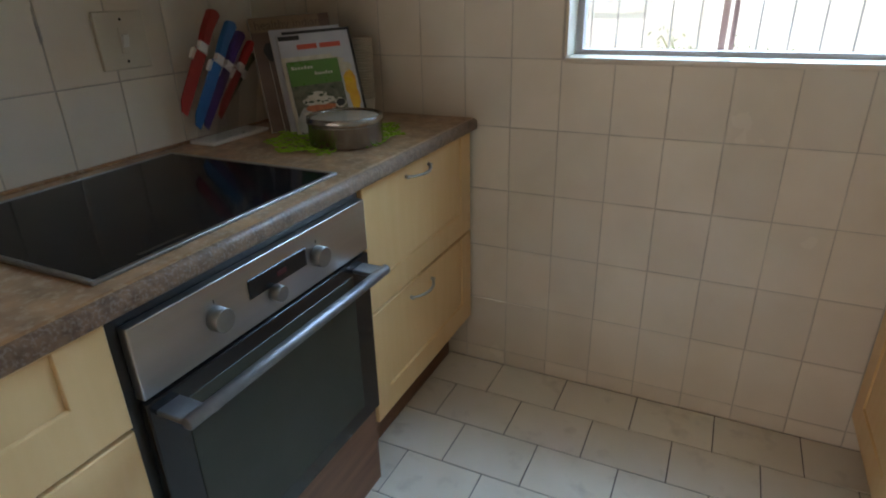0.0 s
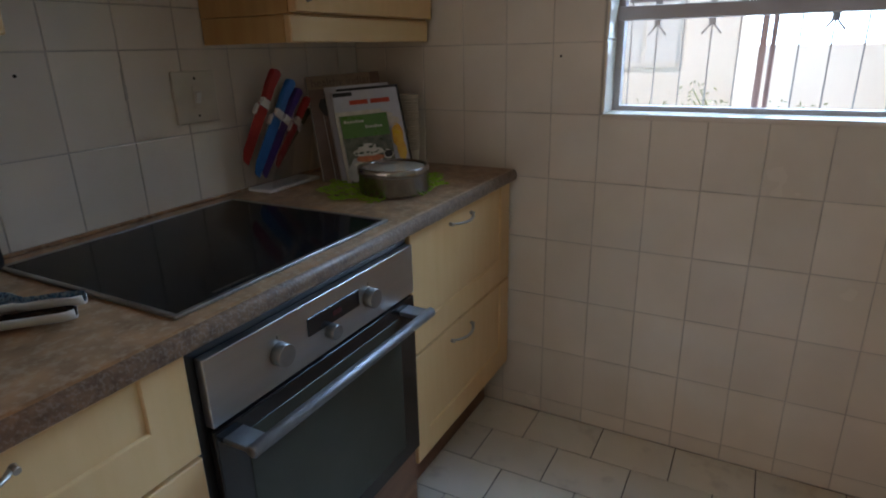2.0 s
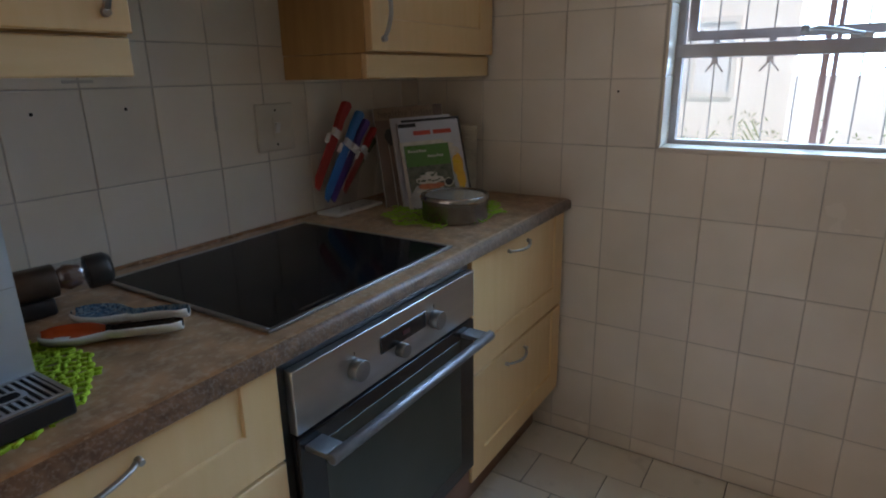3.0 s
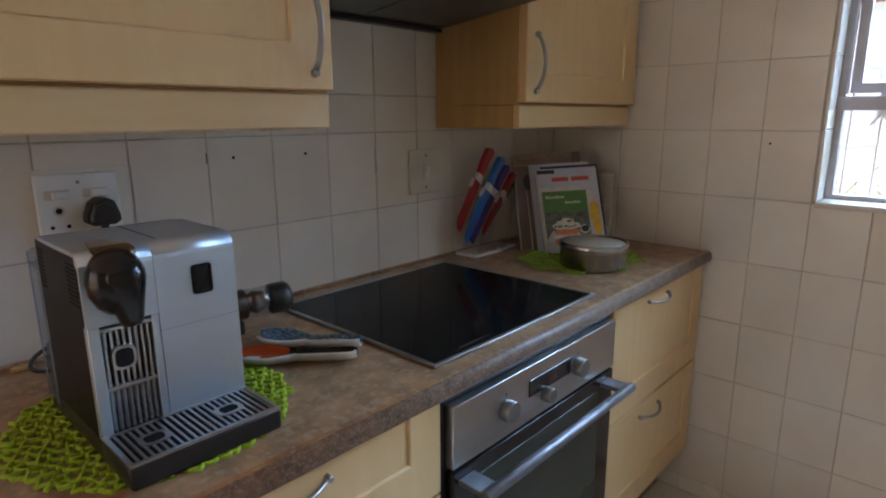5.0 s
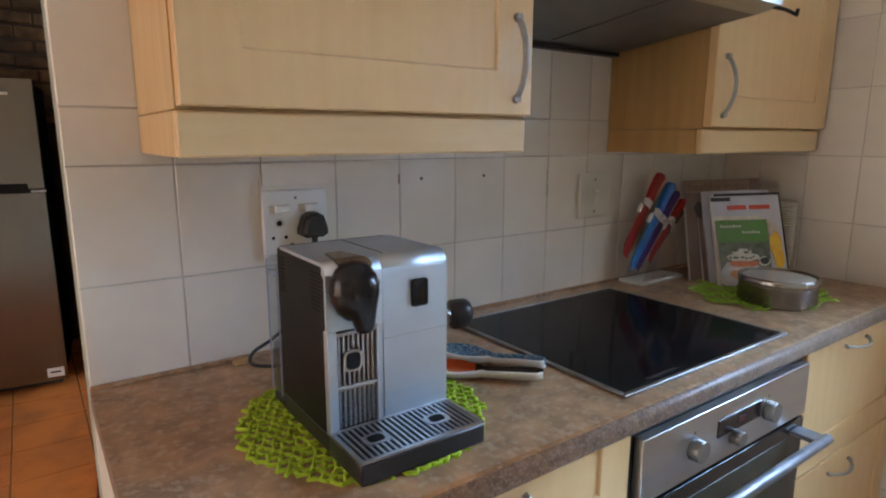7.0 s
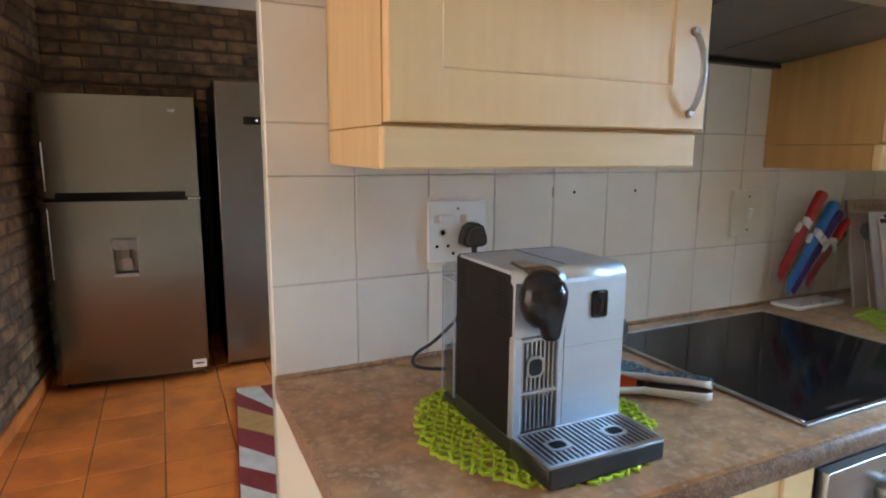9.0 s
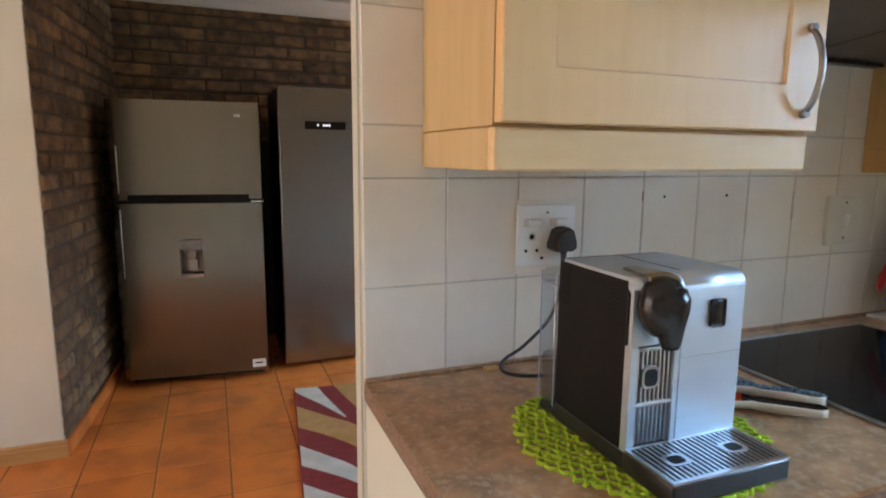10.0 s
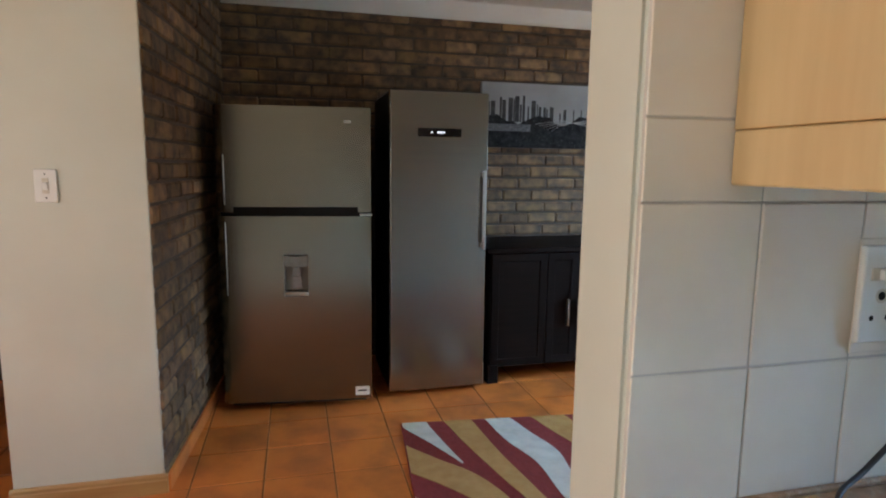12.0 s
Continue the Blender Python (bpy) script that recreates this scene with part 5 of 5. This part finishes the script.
def picture():
    t = thing("city_canvas", "long black-and-white city skyline canvas on the brick wall", "picture", pose(-0.45, 3.445, 1.45))
    w, h = 0.59, 0.45
    skym = mat("pale_canvas_sky", (0.36, 0.34, 0.32), (0.28, 0.265, 0.25), 3, 0.85, bump=0.2, bscale=600, spec=0.1)
    land = mat("dark_canvas_city", (0.014, 0.013, 0.013), (0.035, 0.033, 0.032), 26, 0.9, spec=0.05, spots=(60, 0.56, 0.68, (0.10, 0.095, 0.09), 0.35))
    tower = mat("grey_canvas_towers", (0.045, 0.042, 0.040), (0.08, 0.075, 0.07), 40, 0.9, spec=0.05)
    part("canvas", box(-w, w, -0.030, 0.0, 0, h, 0.003, 1), skym, t)
    rng = random.Random(8)
    pts = [(-w, 0.0)] + [(-w + 2 * w * k / 30, 0.20 + 0.03 * math.sin(k * 0.7) + rng.uniform(-0.012, 0.012)) for k in range(31)] + [(w, 0.0)]
    part("printed_land", slab(pts, -0.0315, -0.0295, "y"), land, t)
    x = -w + 0.02
    while x < w - 0.06:
        bw = rng.uniform(0.008, 0.034)
        near = math.exp(-((x + 0.34) / 0.24) ** 2)
        bh = 0.045 + rng.uniform(0, 0.035) + near * rng.uniform(0.02, 0.13)
        part("printed_tower", box(x, x + bw, -0.0312, -0.0296, 0.18, 0.20 + bh), tower, t)
        x += bw + rng.uniform(0.0, 0.02) * (1 + 2 * (1 - near))
    white = paint("canvas_highlights", (0.42, 0.40, 0.38), 0.7)
    for k in range(5):
        a = 0.16 + 0.012 * k
        bm = bmesh.new()
        tube([(-0.18 + 0.03 * k, -0.0318, 0.17 - 0.012 * k), (0.02, -0.0318, 0.20 - 0.008 * k), (0.24, -0.0318, a), (0.52, -0.0318, a - 0.02)], 0.0018, 4, bm)
        part("printed_road", bm, white, t)
    bm = box(-0.54, -0.22, -0.0326, -0.031, 0.115, 0.165)
    part("printed_hall", bm, mat("canvas_hall", (0.18, 0.17, 0.165), (0.05, 0.05, 0.05), 70, 0.7), t)


picture()


def rug():
    ang = -5.6
    t = thing("zebra_rug", "rectangular rug with sweeping red, cream and tan stripes", "rug", pose(-1.806, 2.29, DF, 0, 0, ang))
    W, Lr = 1.25, 2.0
    part("base", box(0, W, -Lr, 0, 0.0, 0.010, 0.003, 1), M["rug_red"], t, "dark red woven pile")
    m = pose(-1.806, 2.29, DF, 0, 0, ang).inverted()

    def stripe(left, right, mt):
        a, b = [spline([(x, y, 0) for x, y in s], 6) for s in (left, right)]
        pts = []
        for v in a + b[::-1]:
            q = m @ Vector((v.x, v.y, DF))
            pts.append((min(max(q.x, 0.006), W - 0.006), min(max(q.y, -Lr + 0.006), -0.006)))
        clean = [pts[0]]
        for p in pts[1:]:
            if (Vector(p) - Vector(clean[-1])).length > 0.002:
                clean.append(p)
        part("stripe", slab(clean, 0.0095, 0.0125, "z"), mt, t)

    C, T = M["rug_cream"], M["rug_tan"]
    stripe([(-1.80, 2.30), (-1.80, 2.226), (-1.70, 2.03), (-1.607, 1.817)], [(-1.677, 2.30), (-1.66, 2.16), (-1.625, 1.95), (-1.600, 1.822)], C)
    stripe([(-1.585, 2.30), (-1.545, 2.03), (-1.50, 1.80), (-1.46, 1.612), (-1.43, 1.49), (-1.39, 1.25), (-1.40, 0.95)], [(-1.438, 2.30), (-1.42, 2.05), (-1.40, 1.83), (-1.351, 1.477), (-1.33, 1.2), (-1.35, 0.93)], T)
    stripe([(-1.362, 2.30), (-1.335, 2.0), (-1.27, 1.75), (-1.275, 1.46), (-1.26, 1.1), (-1.28, 0.9)], [(-1.238, 2.30), (-1.185, 2.05), (-1.13, 1.83), (-1.155, 1.59), (-1.15, 1.2), (-1.19, 0.88)], C)
    stripe([(-1.124, 2.30), (-1.07, 2.05), (-1.02, 1.85), (-1.02, 1.5), (-1.06, 1.1)], [(-0.93, 2.30), (-0.90, 2.0), (-0.88, 1.7), (-0.92, 1.3), (-1.02, 1.06)], T)
    stripe([(-0.80, 2.30), (-0.74, 1.9), (-0.80, 1.3)], [(-0.70, 2.30), (-0.66, 1.9), (-0.76, 1.25)], C)
    stripe([(-1.83, 2.043), (-1.70, 1.87), (-1.58, 1.72), (-1.50, 1.52), (-1.47, 1.3)], [(-1.865, 1.80), (-1.74, 1.66), (-1.63, 1.50), (-1.57, 1.32), (-1.52, 1.2)], T)
    stripe([(-1.88, 1.605), (-1.77, 1.46), (-1.68, 1.335), (-1.60, 1.15)], [(-1.90, 1.42), (-1.79, 1.31), (-1.705, 1.21), (-1.63, 1.08)], C)
    stripe([(-1.91, 1.265), (-1.80, 1.14), (-1.70, 1.02), (-1.60, 0.80)], [(-1.93, 1.06), (-1.83, 0.98), (-1.73, 0.88), (-1.66, 0.74)], C)
    stripe([(-1.94, 0.95), (-1.84, 0.86), (-1.74, 0.74)], [(-1.96, 0.75), (-1.87, 0.66), (-1.78, 0.55)], T)


rug()

# ---- tiles and bricks ----
CACHE = {}


def piece(name, size, mt, parent, m, r=0.0012):
    """One bevelled tile or brick; alike pieces share a mesh."""
    key = (name, tuple(round(s, 3) for s in size), mt.name)
    if key not in CACHE:
        sx, sy, sz = (s / 2 for s in size)
        bm = box(-sx, sx, -sy, sy, -sz, sz, r, 1)
        me = bpy.data.meshes.new(name)
        bm.to_mesh(me)
        bm.free()
        me.materials.append(mt)
        CACHE[key] = me
    ob = new(name, CACHE[key])
    ob.parent = parent
    ob.matrix_basis = m
    return ob


rng = random.Random(21)
J = 0.0024


def tilt(a=0.25):
    return rng.gauss(0, a)


# back wall behind the worktop
xs = [-1.944] + [-0.866 - 0.1527 * k for k in range(6, -8, -1)]
xs = [x for x in xs if x < -0.03 and x >= -1.944] + [-0.001]
xs = sorted(set(round(x, 4) for x in xs))
zs = [TOP - 0.02, 1.077, 1.278, 1.372, 1.573, 1.77, 1.97, 2.17, CEIL]
for a, b in zip(xs, xs[1:]):
    for c, d in zip(zs, zs[1:]):
        if c > 1.7 and a > -1.80:
            continue
        if b - a < 0.02:
            continue
        piece("tile", (b - a - J, 0.006, d - c - J), M["tile"], wall_north, pose((a + b) / 2, 0.003 + rng.uniform(-0.0004, 0.0004), (c + d) / 2, tilt(), 0, tilt()))
# window wall
ys = [-0.843 - 0.1445 * k for k in range(-5, 11)] + [0.0, -2.4]
ys = sorted(round(y, 4) for y in ys)
zs = [KF, 0.095, 0.291, 0.486, 0.681, 0.878, 1.075, 1.273, 1.47, 1.667, 1.864, WZ1, 2.26, CEIL]
for a, b in zip(ys, ys[1:]):
    for c, d in zip(zs, zs[1:]):
        if b - a < 0.02 or (a > -0.46 and d < 0.87):
            continue
        if b <= W1 + 0.02 and a >= W0 - 0.05 and c >= 1.07 and d <= WZ1 + 0.001:
            continue
        piece("tile", (0.006, b - a - J, d - c - J), M["tile"], wall_east, pose(0.003 + rng.uniform(-0.0004, 0.0004), (a + b) / 2, (c + d) / 2, 0, tilt(), tilt()))
# kitchen floor, half-bond
xr = [0.0, -0.168] + [-0.168 - 0.171 * k for k in range(1, 27)]
for i, (b, a) in enumerate(zip(xr, xr[1:])):
    y = -0.695 + 0.2285 * (3 if b < -1.95 else 1) + (0.106 if i % 2 else 0)
    y = min(y, 0.005)
    while y > -2.39:
        y1 = max(y - 0.2285, -2.398)
        if y - y1 > 0.02 and (y < -0.2 or b < -1.95):
            piece("tile", (b - a - 0.003, y - y1 - 0.003, 0.008), M["ftile"], floor_k, pose((a + b) / 2, (y + y1) / 2, KF - 0.004 + rng.uniform(-0.0003, 0.0003), tilt(0.12), tilt(0.12), 0))
        y = y1 if y1 > -2.39 else -3
# dining floor
for i in range(-8, 14):
    for j in range(-7, 6):
        x, y = -2.472 + 0.298 * i, 1.885 + 0.288 * j
        x0, x1, y0, y1 = max(x, -4.69), min(x + 0.298, 1.49), max(y, 0.02), min(y + 0.288, 3.46)
        if x1 - x0 < 0.03 or y1 - y0 < 0.03:
            continue
        piece("tile", (x1 - x0 - 0.006, y1 - y0 - 0.006, 0.010), M["terra"], floor_d, pose((x0 + x1) / 2, (y0 + y1) / 2, DF - 0.005 + rng.uniform(-0.0005, 0.0005), tilt(0.12), tilt(0.12), 0), 0.003)

# face bricks
CO, BL = 0.0845, 0.222


def courses(u0, u1, put, hidden):
    z, i = DF, 0
    while z + CO < CEIL + 0.01:
        u = u0 - (BL / 2 if i % 2 else 0)
        while u < u1:
            a, b = max(u, u0), min(u + BL, u1)
            if b - a > 0.05 and not hidden((a + b) / 2, z):
                put((a + b) / 2, z + CO / 2, b - a - 0.004, CO - 0.013)
            u += BL + rng.uniform(-0.006, 0.006)
        z += CO
        i += 1


def side_brick(u, z, w, h):
    piece("brick", (0.030, w, h), M["brick"], wall_brick, pose(-0.015 + rng.uniform(-0.005, 0.002), u, z + rng.uniform(-0.001, 0.001), 0, tilt(1.0), tilt(1.0)), 0.009)


def back_brick(u, z, w, h):
    piece("brick", (w, 0.030, h), M["brick"], wall_dining, pose(u, 3.465 + rng.uniform(-0.003, 0.005), z + rng.uniform(-0.001, 0.001), tilt(1.0), 0, tilt(1.0)), 0.009)


courses(0.012, 1.575, side_brick, lambda u, z: False)
courses(-2.75, 0.9, back_brick, lambda u, z: (u < -1.2 and z < 1.35) or z < 0.6 or u > 0.35)
